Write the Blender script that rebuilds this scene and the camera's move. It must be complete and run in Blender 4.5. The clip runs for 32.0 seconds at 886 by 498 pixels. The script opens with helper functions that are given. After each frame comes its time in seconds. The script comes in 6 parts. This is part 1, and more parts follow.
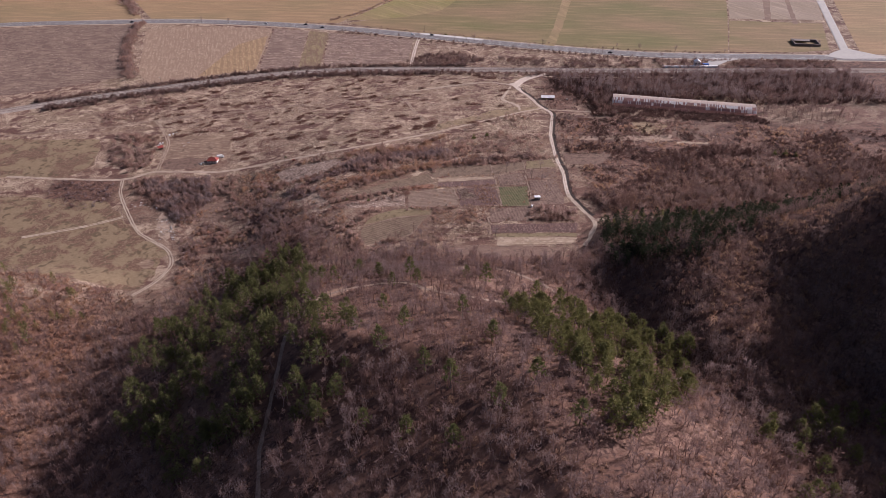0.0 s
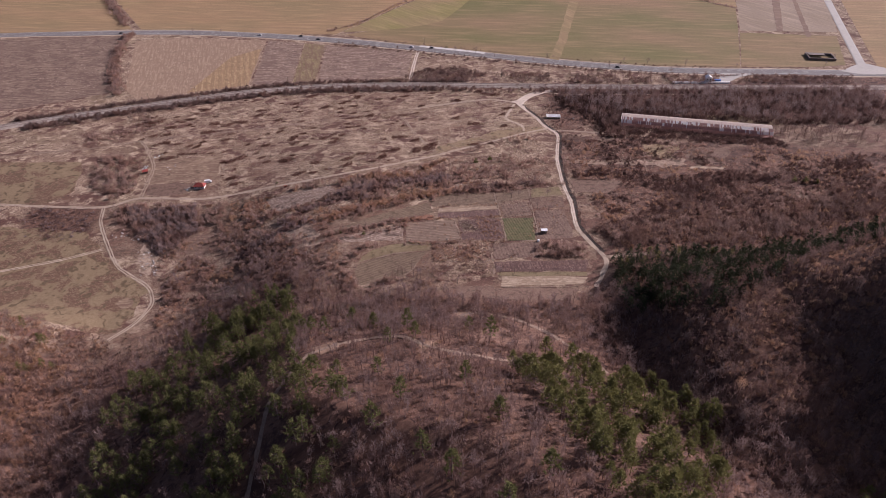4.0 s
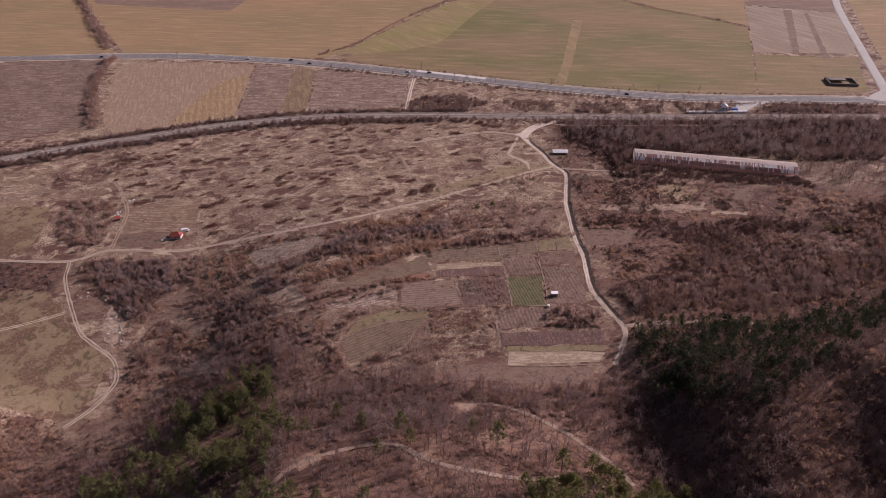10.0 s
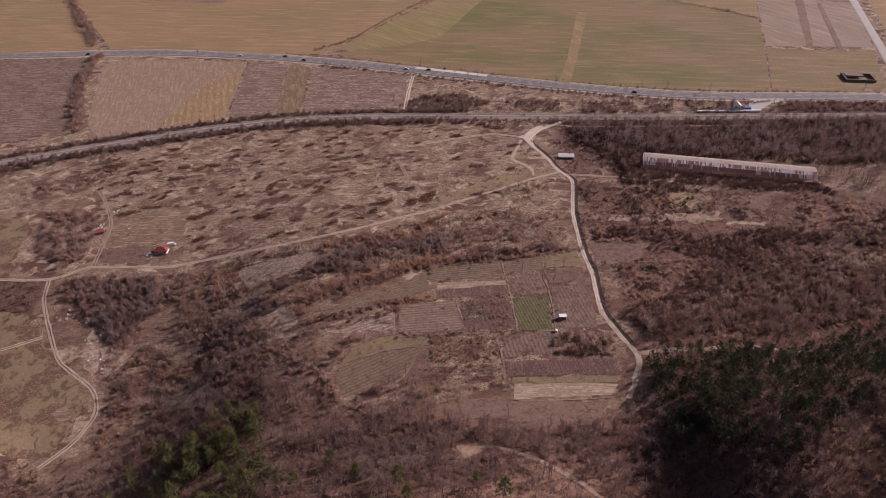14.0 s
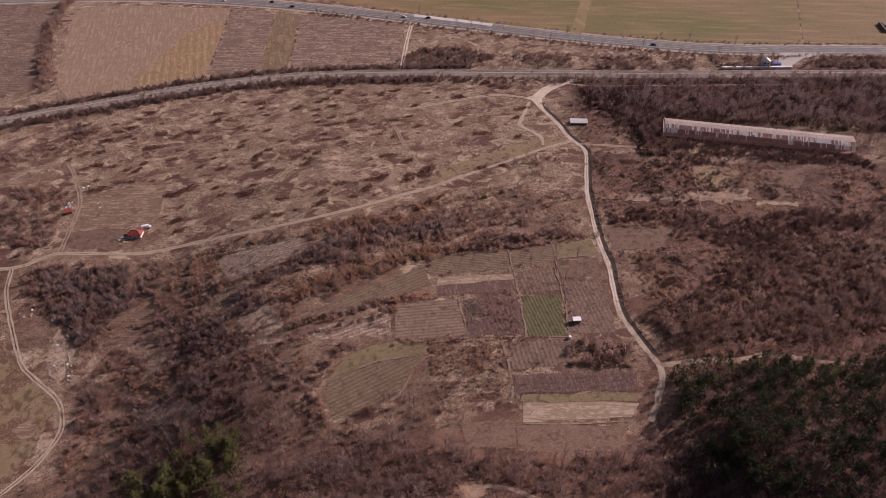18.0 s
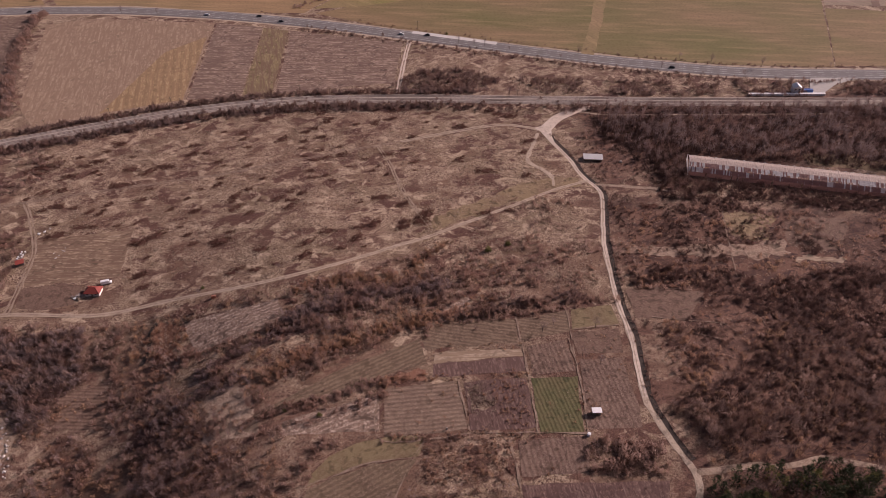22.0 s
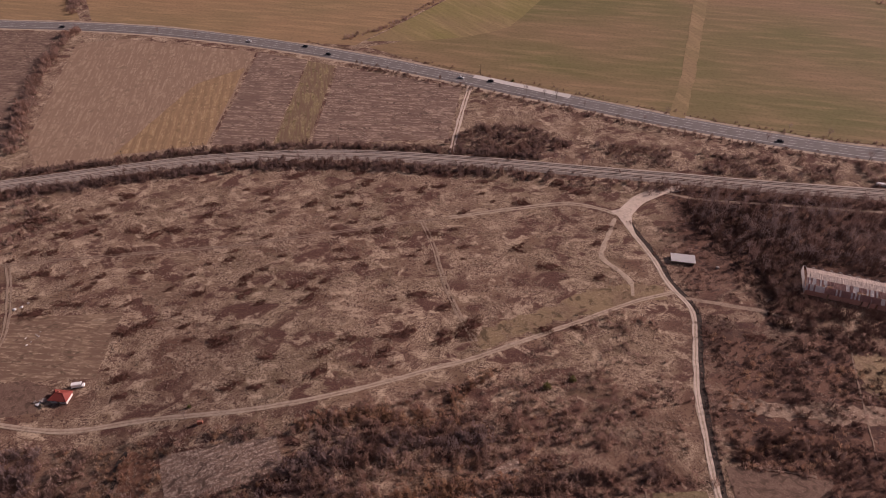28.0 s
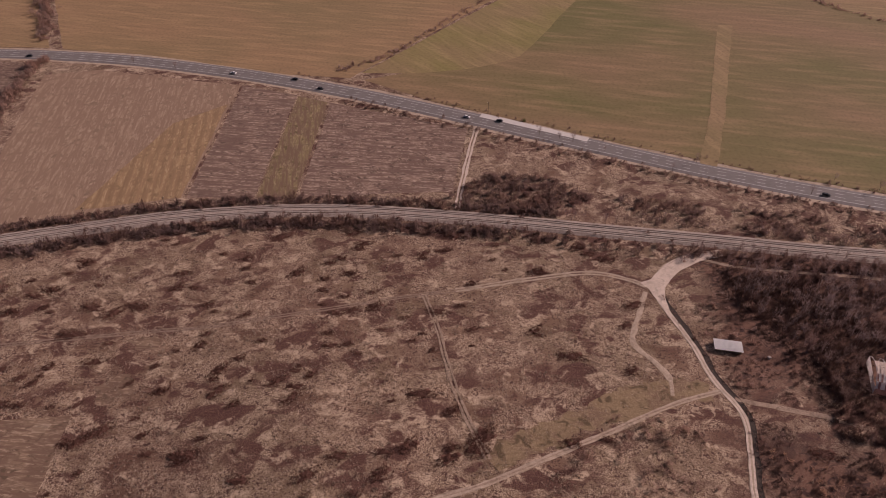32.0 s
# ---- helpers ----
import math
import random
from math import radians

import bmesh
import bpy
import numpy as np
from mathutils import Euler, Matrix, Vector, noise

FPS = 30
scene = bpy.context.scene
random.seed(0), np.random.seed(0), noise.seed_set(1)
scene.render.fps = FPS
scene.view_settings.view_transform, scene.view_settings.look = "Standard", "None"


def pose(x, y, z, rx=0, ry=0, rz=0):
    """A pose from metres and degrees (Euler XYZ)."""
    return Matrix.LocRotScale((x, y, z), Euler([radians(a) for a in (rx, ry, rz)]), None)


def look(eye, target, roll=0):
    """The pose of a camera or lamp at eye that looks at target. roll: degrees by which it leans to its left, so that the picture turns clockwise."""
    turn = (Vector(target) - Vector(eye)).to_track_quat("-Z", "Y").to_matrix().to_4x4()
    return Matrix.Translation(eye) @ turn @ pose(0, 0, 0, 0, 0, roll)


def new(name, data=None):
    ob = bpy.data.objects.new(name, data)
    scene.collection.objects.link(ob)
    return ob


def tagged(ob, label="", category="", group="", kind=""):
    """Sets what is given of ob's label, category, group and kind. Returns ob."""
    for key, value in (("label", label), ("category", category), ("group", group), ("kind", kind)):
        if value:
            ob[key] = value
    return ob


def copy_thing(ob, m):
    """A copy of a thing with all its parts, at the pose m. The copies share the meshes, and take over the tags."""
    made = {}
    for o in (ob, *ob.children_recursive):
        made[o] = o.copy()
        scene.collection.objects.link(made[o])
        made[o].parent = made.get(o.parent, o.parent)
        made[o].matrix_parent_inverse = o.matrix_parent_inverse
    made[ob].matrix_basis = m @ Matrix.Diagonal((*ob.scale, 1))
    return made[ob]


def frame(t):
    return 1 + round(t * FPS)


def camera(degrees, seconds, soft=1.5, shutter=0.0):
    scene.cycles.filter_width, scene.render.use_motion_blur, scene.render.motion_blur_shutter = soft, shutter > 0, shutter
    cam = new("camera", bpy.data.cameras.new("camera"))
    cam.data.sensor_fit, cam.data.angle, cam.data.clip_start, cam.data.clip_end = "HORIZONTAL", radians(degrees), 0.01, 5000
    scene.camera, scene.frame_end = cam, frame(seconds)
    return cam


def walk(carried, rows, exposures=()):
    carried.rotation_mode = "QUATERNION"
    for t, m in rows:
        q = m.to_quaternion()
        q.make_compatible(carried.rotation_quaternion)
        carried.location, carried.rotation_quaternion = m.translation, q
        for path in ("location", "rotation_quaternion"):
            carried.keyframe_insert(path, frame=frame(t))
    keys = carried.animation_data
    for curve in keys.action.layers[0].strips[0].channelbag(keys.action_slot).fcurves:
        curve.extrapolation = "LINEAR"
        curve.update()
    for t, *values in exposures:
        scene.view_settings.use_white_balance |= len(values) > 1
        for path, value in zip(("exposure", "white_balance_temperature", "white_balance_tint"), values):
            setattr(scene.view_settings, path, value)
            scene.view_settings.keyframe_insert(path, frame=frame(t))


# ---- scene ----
cam = camera(65.24, 32.0, soft=0.9)
PATH = (
    (0, -23.61, -365.99, 239.62, 55.478, 0.446, -5.531),
    (0.5, -23.02, -361.59, 240.02, 55.459, 0.503, -5.512),
    (1, -22.51, -357.14, 240.41, 55.452, 0.450, -5.474),
    (1.5, -22.11, -352.82, 240.72, 55.422, 0.435, -5.442),
    (2, -21.81, -348.21, 240.62, 55.452, 0.367, -5.422),
    (2.5, -21.48, -343.73, 240.65, 55.456, 0.369, -5.432),
    (3, -21.11, -339.33, 240.83, 55.470, 0.330, -5.434),
    (3.5, -20.78, -334.85, 240.98, 55.500, 0.364, -5.483),
    (5.5, -19.01, -317.81, 241.64, 55.718, 0.423, -5.516),
    (6, -18.54, -313.29, 241.98, 55.730, 0.437, -5.533),
    (6.5, -18.27, -308.80, 242.38, 55.740, 0.413, -5.573),
    (7, -17.94, -304.23, 242.87, 55.704, 0.436, -5.602),
    (7.5, -17.57, -299.81, 243.19, 55.712, 0.433, -5.611),
    (8, -17.23, -295.49, 243.54, 55.687, 0.434, -5.648),
    (8.5, -16.82, -290.99, 243.84, 55.665, 0.447, -5.661),
    (9, -16.23, -286.41, 243.98, 55.693, 0.491, -5.648),
    (9.5, -15.77, -281.95, 244.43, 55.665, 0.532, -5.713),
    (10, -15.33, -277.83, 244.83, 55.865, 0.508, -5.704),
    (10.5, -15.20, -274.72, 244.98, 56.132, 0.402, -5.822),
    (11, -14.97, -272.27, 244.97, 56.011, 0.409, -5.792),
    (11.5, -14.74, -269.65, 245.28, 55.882, 0.502, -5.784),
    (12, -14.24, -266.56, 245.35, 55.948, 0.604, -5.805),
    (12.5, -13.71, -262.75, 245.47, 56.039, 0.668, -5.798),
    (13, -13.24, -258.26, 245.77, 56.085, 0.718, -5.826),
    (13.5, -12.73, -253.44, 245.79, 56.153, 0.736, -5.830),
    (14, -12.10, -248.49, 245.77, 54.719, 0.781, -5.793),
    (14.5, -11.50, -243.06, 246.04, 51.751, 0.811, -5.764),
    (16.5, -9.57, -219.23, 247.48, 49.425, 0.813, -5.788),
    (17, -8.87, -213.14, 247.54, 49.267, 0.812, -5.788),
    (17.5, -8.03, -207.03, 246.80, 49.264, 0.804, -5.767),
    (18, -7.19, -200.77, 246.00, 49.251, 0.830, -5.731),
    (18.5, -6.71, -194.17, 245.22, 49.200, 0.796, -5.789),
    (19, -6.14, -187.38, 244.58, 49.134, 0.744, -5.788),
    (19.5, -5.28, -180.59, 243.88, 49.086, 0.789, -5.789),
    (20, -4.38, -173.89, 243.07, 49.095, 0.765, -5.699),
    (20.5, -3.60, -167.11, 242.26, 49.080, 0.702, -5.614),
    (21, -2.66, -160.18, 241.39, 49.093, 0.671, -5.556),
    (21.5, -1.74, -153.11, 240.60, 49.102, 0.676, -5.552),
    (22, -0.76, -146.09, 239.93, 49.079, 0.673, -5.520),
    (22.5, 0.13, -138.94, 238.94, 49.080, 0.662, -5.448),
    (23, 0.65, -131.96, 237.43, 49.231, 0.595, -5.494),
    (23.5, 1.28, -124.95, 236.36, 49.272, 0.651, -5.576),
    (24, 1.82, -117.95, 235.60, 49.314, 0.602, -5.439),
    (24.5, 1.99, -110.75, 234.89, 49.345, 0.464, -4.971),
    (25, 2.45, -103.37, 234.16, 49.377, 0.235, -2.656),
    (25.5, 2.62, -95.99, 233.37, 49.444, 0.022, -1.361),
    (26, 2.97, -88.65, 232.83, 49.471, -0.037, -0.774),
    (26.5, 3.91, -81.24, 232.18, 49.520, -0.046, -0.209),
    (28.5, 3.58, -51.87, 229.80, 49.660, -0.172, 0.408),
    (29, 3.20, -44.29, 229.40, 49.671, -0.247, 0.499),
    (29.5, 2.79, -36.58, 228.79, 49.677, -0.259, 0.482),
    (30, 2.21, -29.19, 228.04, 49.740, -0.289, 0.458),
    (30.5, 1.37, -21.93, 227.07, 49.829, -0.371, 0.373),
    (31, 0.91, -14.90, 225.98, 50.019, -0.382, 0.374),
    (31.5, 0.46, -7.44, 225.60, 50.002, -0.349, 0.316),
    (32, 0.05, 0.05, 225.08, 50.012, -0.336, 0.291),
)
walk(cam, [(t, pose(*p)) for t, *p in PATH], ((0, 0.22, 5700, 25), (9, -0.04, 5950, 31), (13, -0.14, 6080, 30), (19, -0.17, 6300, 33), (32, -0.50, 6750, 38)))

# ---- sky and sun ----
SUN = Vector((0.93, 0.37, 0.0)).normalized() * math.cos(radians(27)) + Vector((0, 0, math.sin(radians(27))))
world = bpy.data.worlds.new("sky")
scene.world = world
world.use_nodes = True
wn = world.node_tree.nodes
sky = wn.new("ShaderNodeTexSky")
sky.sky_type, sky.sun_disc = "NISHITA", False
sky.sun_elevation, sky.sun_rotation = radians(27), math.atan2(SUN.x, SUN.y)
sky.air_density, sky.dust_density = 0.8, 5.0
world.node_tree.links.new(sky.outputs["Color"], wn["Background"].inputs["Color"])
wn["Background"].inputs["Strength"].default_value = 0.062
sun = new("sun", bpy.data.lights.new("sun", "SUN"))
sun.data.energy, sun.data.angle, sun.data.color = 5.0, radians(0.6), (1.0, 0.92, 0.82)
sun.matrix_world = look(SUN * 500, (0, 0, 0))

# ---- the lie of the land ----
def ramp(a, b, v):
    """A smooth step from 0 at a to 1 at b."""
    s = np.clip((v - a) / (b - a), 0, 1)
    return s * s * (3 - 2 * s)


def hump(d, w):
    """A rounded ridge: 1 on its crest, 0 at the distance w."""
    return 0.5 + 0.5 * np.cos(np.pi * np.clip(d / w, -1, 1))


def height(x, y):
    """The lie of the land: a plain, a foot slope, three wooded spurs, and an unseen ridge for shade."""
    x, y = np.asarray(x, float), np.asarray(y, float)
    on = ramp(-140, -40, x) * (1 - 0.4 * ramp(130, 220, x))
    z = 15 * np.clip((235 - y) / 235, 0, 1) * on - 5 * (1 - ramp(-150, -70, x)) * ramp(150, 20, y) * ramp(-90, -30, y)
    spur = np.interp(y, (-600, -400, -300, -230, -200, -175, -127, -100, -71, -44, -25), (85, 80, 75, 63, 57, 50, 33, 25, 9, 2, 0))
    mid = np.interp(y, (-300, -215, -190, -175, -127, -100, -71), (25, 20, 12, 0, -12, -22, 5))
    d = x - mid
    brow = np.interp(y, (-185, -145), (0, 1)) * (-60 - mid) + mid
    z = z + spur * np.where(d < 0, np.clip((x + 168) / (brow + 168), 0, 1), hump(d, 145 + 25 * ramp(-127, -164, y)))
    z = z + 0.3 * np.clip(-178 - x, 0, 140) * ramp(0, -50, y)
    crest = np.interp(x, (120, 200, 300, 500), (-105, -92, -75, -80))
    rise = np.interp(x, (90, 100, 112, 125, 145, 170, 230, 330, 600), (0, 8, 21, 28, 31, 36, 38, 42, 60))
    d = y - crest
    z = z + rise * np.where(d > 0, hump(d, 85.0), 1 - 0.7 * ramp(-50, -110, d) * (1 - ramp(140, 200, x)))
    # Higher ridge in the east, out of view, added to shade the right hillside.
    z = z + np.interp(x, (160, 200, 230, 260, 330, 600), (0, 28, 62, 86, 95, 85)) * np.where(y > -135, hump(y + 135, 90.0), 1.0)
    z = z + np.interp(x, (105, 160, 250, 400), (0, 12, 20, 20)) * hump(y + 245, 75.0)
    far = np.hypot(x, y - 100)
    return z + 8 * ramp(700, 2500, far) * (0.5 + 0.5 * np.sin(x / 310.0) * np.cos(y / 270.0))


from mathutils import geometry

RNG = np.random.RandomState(7)


def grain(x, y, size, seed=0):
    """Smooth value noise between 0 and 1 over the plan."""
    u, v = np.asarray(x, float) / size + 900.0, np.asarray(y, float) / size + 900.0
    i, j = np.floor(u).astype(np.int64), np.floor(v).astype(np.int64)
    fu, fv = u - i, v - j
    fu, fv = fu * fu * (3 - 2 * fu), fv * fv * (3 - 2 * fv)

    def at(a, b):
        h = (a * 374761393 + b * 668265263 + seed * 974634777) & 0x7FFFFFFF
        h = ((h ^ (h >> 13)) * 1274126177) & 0x7FFFFFFF
        return ((h ^ (h >> 16)) & 0xFFFF) / 65535.0

    return (at(i, j) * (1 - fu) + at(i + 1, j) * fu) * (1 - fv) + (at(i, j + 1) * (1 - fu) + at(i + 1, j + 1) * fu) * fv


# ---- materials ----
class Nodes:
    """A short way to write a node material."""

    def __init__(self, name, rough=0.9, metal=0.0):
        self.mat = bpy.data.materials.new(name)
        self.mat.use_nodes = True
        self.tree = self.mat.node_tree
        self.out = self.tree.nodes["Principled BSDF"]
        self.out.inputs["Roughness"].default_value = rough
        self.out.inputs["Metallic"].default_value = metal
        self.out.inputs["Specular IOR Level"].default_value = 0.25
        self.place = self.tree.nodes.new("ShaderNodeTexCoord").outputs["Object"]

    def add(self, kind, **values):
        node = self.tree.nodes.new(kind)
        for key, value in values.items():
            node.inputs[key.replace("_", " ")].default_value = value
        return node

    def link(self, a, b):
        self.tree.links.new(a, b)

    def noise(self, size, detail=3.0, stretch=None, turn=0.0, curl=0.0):
        node = self.add("ShaderNodeTexNoise", Scale=1.0 / size, Detail=detail, Distortion=curl)
        if stretch:
            m = self.add("ShaderNodeMapping")
            m.vector_type = "TEXTURE"
            m.inputs["Rotation"].default_value = (0, 0, -turn)
            m.inputs["Scale"].default_value = (stretch, 1.0, 1.0)
            self.link(self.place, m.inputs["Vector"])
            self.link(m.outputs["Vector"], node.inputs["Vector"])
        else:
            self.link(self.place, node.inputs["Vector"])
        return node.outputs["Fac"]

    def steps(self, fac, low, high):
        node = self.add("ShaderNodeMapRange", From_Min=low, From_Max=high)
        self.link(fac, node.inputs["Value"])
        return node.outputs["Result"]

    def times(self, a, b):
        node = self.tree.nodes.new("ShaderNodeMath")
        node.operation = "MULTIPLY"
        self.link(a, node.inputs[0])
        self.link(b, node.inputs[1])
        return node.outputs[0]

    def mix(self, fac, a, b):
        node = self.tree.nodes.new("ShaderNodeMix")
        node.data_type = "RGBA"
        for socket, value in ((node.inputs[0], fac), (node.inputs[6], a), (node.inputs[7], b)):
            if isinstance(value, bpy.types.NodeSocket):
                self.link(value, socket)
            elif isinstance(value, (tuple, list)):
                socket.default_value = (*value, 1.0)
            else:
                socket.default_value = value
        return node.outputs[2]

    def colour(self, value):
        if isinstance(value, bpy.types.NodeSocket):
            self.link(value, self.out.inputs["Base Color"])
        else:
            self.out.inputs["Base Color"].default_value = (*value, 1.0)

    def relief(self, fac, strength=0.5, depth=0.2):
        node = self.add("ShaderNodeBump", Strength=strength, Distance=depth)
        self.link(fac, node.inputs["Height"])
        self.link(node.outputs["Normal"], self.out.inputs["Normal"])


def earth(name, base, patch, light, coarse=14.0, fine=0.7, rows=None, turn=0.0, depth=0.25, sharp=0.5, streak=0.0, cut=0.55, soft=0.09):
    """Ground: two colours in coarse patches, a third in fine tufts, and, where rows is given, furrows that far apart."""
    n = Nodes(name, 0.95)
    c = n.mix(n.steps(n.noise(coarse, 6.0, None, 0.0, 0.8), 0.51 - soft, 0.51 + soft), base, patch)
    tuft = n.noise(fine, 5.0, *((3.0, turn) if streak else (None, 0.0)), 0.8 if streak else 1.6)
    c = n.mix(n.steps(tuft, 0.46, 0.66), c, light)
    c = n.mix(n.steps(n.noise(fine * 4.5, 6.0, None, 0.0, 1.0), 0.53, 0.66), c, tuple(v * sharp for v in base))
    if streak:
        c = n.mix(n.steps(n.noise(streak, 5.0, 9.0, turn), 0.44, 0.58), c, patch)
    if rows:
        m = n.add("ShaderNodeMapping")
        m.inputs["Rotation"].default_value = (0, 0, turn)
        n.link(n.place, m.inputs["Vector"])
        w = n.add("ShaderNodeTexWave", Scale=0.314 / rows, Distortion=1.8, Detail=4.0)
        w.inputs["Detail Scale"].default_value = 1.5
        w.bands_direction = "Y"
        n.link(m.outputs["Vector"], w.inputs["Vector"])
        c = n.mix(n.steps(w.outputs["Fac"], 0.25, 0.75), c, n.mix(cut, c, tuple(v * 0.45 for v in base)))
        n.relief(w.outputs["Fac"], 0.8, depth)
    else:
        n.relief(tuft, 0.9, depth)
    n.colour(c)
    return n.mat


def far_field(name, a, b, size, turn, blotch=0.16):
    """A wide field far off: two tones that run into each other, with long faint tillage streaks."""
    n = Nodes(name, 0.95)
    c = n.mix(n.steps(n.noise(size, 2.0, 2.0, turn, 0.3), 0.5 - blotch, 0.5 + blotch), a, b)
    c = n.mix(n.steps(n.noise(6.0, 6.0, 7.0, turn), 0.47, 1.08), c, tuple(v * 1.7 for v in b))
    c = n.mix(n.steps(n.noise(4.0, 5.0, 6.0, turn), 0.5, 1.5), c, tuple(v * 0.45 for v in a))
    c = n.mix(n.steps(n.noise(2.2, 5.0), 0.48, 1.2), c, tuple(v * 0.4 for v in a))
    n.colour(c)
    n.relief(n.noise(1.5, 4.0), 0.5, 0.1)
    return n.mat


def plain(name, colour, rough=0.6, metal=0.0, wear=0.25, size=0.6):
    """Paint, metal, plaster: one colour with dirt at two scales."""
    n = Nodes(name, rough, metal)
    dirt = tuple(v * 0.45 for v in colour)
    c = n.mix(n.steps(n.noise(size, 5.0), 0.45, 0.85), colour, n.mix(wear, colour, dirt))
    n.colour(n.mix(n.steps(n.noise(size * 6, 3.0), 0.5, 0.9), c, n.mix(wear, colour, dirt)))
    n.relief(n.noise(size * 0.4, 3.0), 0.25, 0.02)
    return n.mat


def growth(name, a, b, c, sheer=0.35):
    """Plants: each twig or leaf takes its own shade, each plant and thicket another; thin growth lets some light through."""
    n = Nodes(name, 0.85)
    pick = n.tree.nodes.new("ShaderNodeNewGeometry").outputs["Random Per Island"]
    own = n.tree.nodes.new("ShaderNodeObjectInfo").outputs["Random"]
    mid = tuple((u + 2 * v) / 3 for u, v in zip(a, b))
    col = n.mix(n.steps(pick, -0.5, 1.5), a, b)
    col = n.mix(n.steps(n.noise(4.6, 1.0), 0.42, 0.56), col, mid)
    col = n.mix(n.steps(n.noise(6.5, 2.0, None, 0.0, 0.5), 0.55, 0.64), col, tuple(v * 0.72 for v in a))
    col = n.mix(n.times(n.steps(n.noise(15.0, 3.0), 0.46, 0.60), n.steps(pick, -1.0, 0.9)), col, c)
    col = n.mix(n.steps(own, 0.2, 2.2), col, c)
    n.colour(col)
    t = n.tree.nodes.new("ShaderNodeBsdfTranslucent")
    n.link(col, t.inputs["Color"])
    m = n.tree.nodes.new("ShaderNodeMixShader")
    m.inputs[0].default_value = sheer
    n.link(n.out.outputs[0], m.inputs[1])
    n.link(t.outputs[0], m.inputs[2])
    n.link(m.outputs[0], n.tree.nodes["Material Output"].inputs["Surface"])
    return n.mat


M_ROAD = plain("asphalt", (0.20, 0.178, 0.165), 0.85, 0, 0.35, 2.0)
M_LINE = plain("road paint", (0.62, 0.61, 0.58), 0.6, 0, 0.3, 0.8)
M_CONC = plain("pale concrete", (0.46, 0.42, 0.375), 0.9, 0, 0.35, 2.5)
M_PALE_CONC = plain("bright concrete", (0.62, 0.58, 0.53), 0.9, 0, 0.25, 2.0)
M_TRACK = earth("pale trodden earth", (0.62, 0.50, 0.40), (0.52, 0.41, 0.32), (0.72, 0.60, 0.50), 6, 0.5, depth=0.1, sharp=0.75)
M_PATH = earth("faint trodden earth", (0.45, 0.345, 0.255), (0.36, 0.27, 0.195), (0.54, 0.43, 0.33), 5, 0.5, depth=0.1, sharp=0.7)
M_FAINT = earth("grassy trodden earth", (0.34, 0.245, 0.175), (0.26, 0.18, 0.125), (0.43, 0.325, 0.245), 4, 0.5, depth=0.1, sharp=0.65)
M_EDGE = earth("weedy brown earth", (0.275, 0.190, 0.138), (0.205, 0.138, 0.098), (0.35, 0.255, 0.192), 3, 0.5, depth=0.1, sharp=0.6)
M_BALLAST = earth("railway ballast", (0.38, 0.31, 0.255), (0.29, 0.225, 0.185), (0.48, 0.40, 0.34), 5, 0.25, depth=0.15, sharp=0.6)
M_RAIL = plain("rusty rail steel", (0.22, 0.14, 0.10), 0.5, 0.6, 0.4, 0.4)
M_SLEEPER = plain("concrete sleeper", (0.34, 0.31, 0.28), 0.9, 0, 0.4, 0.4)
M_BARK = plain("grey brown bark", (0.17, 0.125, 0.11), 0.95, 0, 0.5, 0.3)
M_TWIG = growth("bare grey twigs", (0.215, 0.150, 0.137), (0.39, 0.300, 0.280), (0.25, 0.150, 0.125), 0.5)
M_TWIG_MID = growth("brown grey twigs", (0.180, 0.115, 0.099), (0.31, 0.217, 0.188), (0.235, 0.138, 0.108), 0.45)
# Brown undergrowth with the shade below trees mixed into its colour.
M_UNDER_SHADE = growth("undergrowth darkened for shade", (0.085, 0.050, 0.039), (0.165, 0.10, 0.078), (0.12, 0.066, 0.051), 0.15)
M_SCRUB = growth("bare brown scrub", (0.285, 0.178, 0.142), (0.50, 0.360, 0.298), (0.36, 0.222, 0.168), 0.5)
M_RUST = growth("red brown scrub", (0.30, 0.155, 0.105), (0.52, 0.325, 0.230), (0.45, 0.290, 0.180), 0.5)
M_STRAW = growth("dry pale grass", (0.44, 0.335, 0.25), (0.66, 0.53, 0.41), (0.50, 0.375, 0.29), 0.45)
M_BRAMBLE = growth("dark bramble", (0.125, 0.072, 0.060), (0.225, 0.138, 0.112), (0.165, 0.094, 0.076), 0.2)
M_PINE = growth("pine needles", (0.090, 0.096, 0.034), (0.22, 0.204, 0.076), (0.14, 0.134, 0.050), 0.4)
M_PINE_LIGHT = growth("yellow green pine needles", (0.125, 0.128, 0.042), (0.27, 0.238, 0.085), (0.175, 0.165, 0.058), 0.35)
# A darker copy of the pine needles: the hillside's shade put into the colour.
M_PINE_SHADE = growth("pine needles darkened for shade", (0.032, 0.042, 0.019), (0.086, 0.092, 0.040), (0.054, 0.060, 0.026), 0.15)
M_THORN = growth("low dark thorn thicket", (0.135, 0.062, 0.046), (0.225, 0.118, 0.086), (0.175, 0.086, 0.062), 0.3)
M_WHITE = plain("white painted metal", (0.86, 0.85, 0.83), 0.6, 0.0, 0.12, 0.8)
M_PLASTER = plain("pale plaster", (0.74, 0.69, 0.64), 0.9, 0, 0.35, 0.7)
M_WALL = plain("weathered grey boards", (0.22, 0.18, 0.155), 0.9, 0, 0.5, 0.4)
M_RED = plain("red roof sheet", (0.31, 0.070, 0.052), 0.6, 0.0, 0.35, 0.7)
M_BRICK = plain("worn red brick", (0.38, 0.16, 0.11), 0.95, 0, 0.4, 0.4)
M_WOOD = plain("weathered wood", (0.20, 0.15, 0.11), 0.9, 0, 0.5, 0.3)
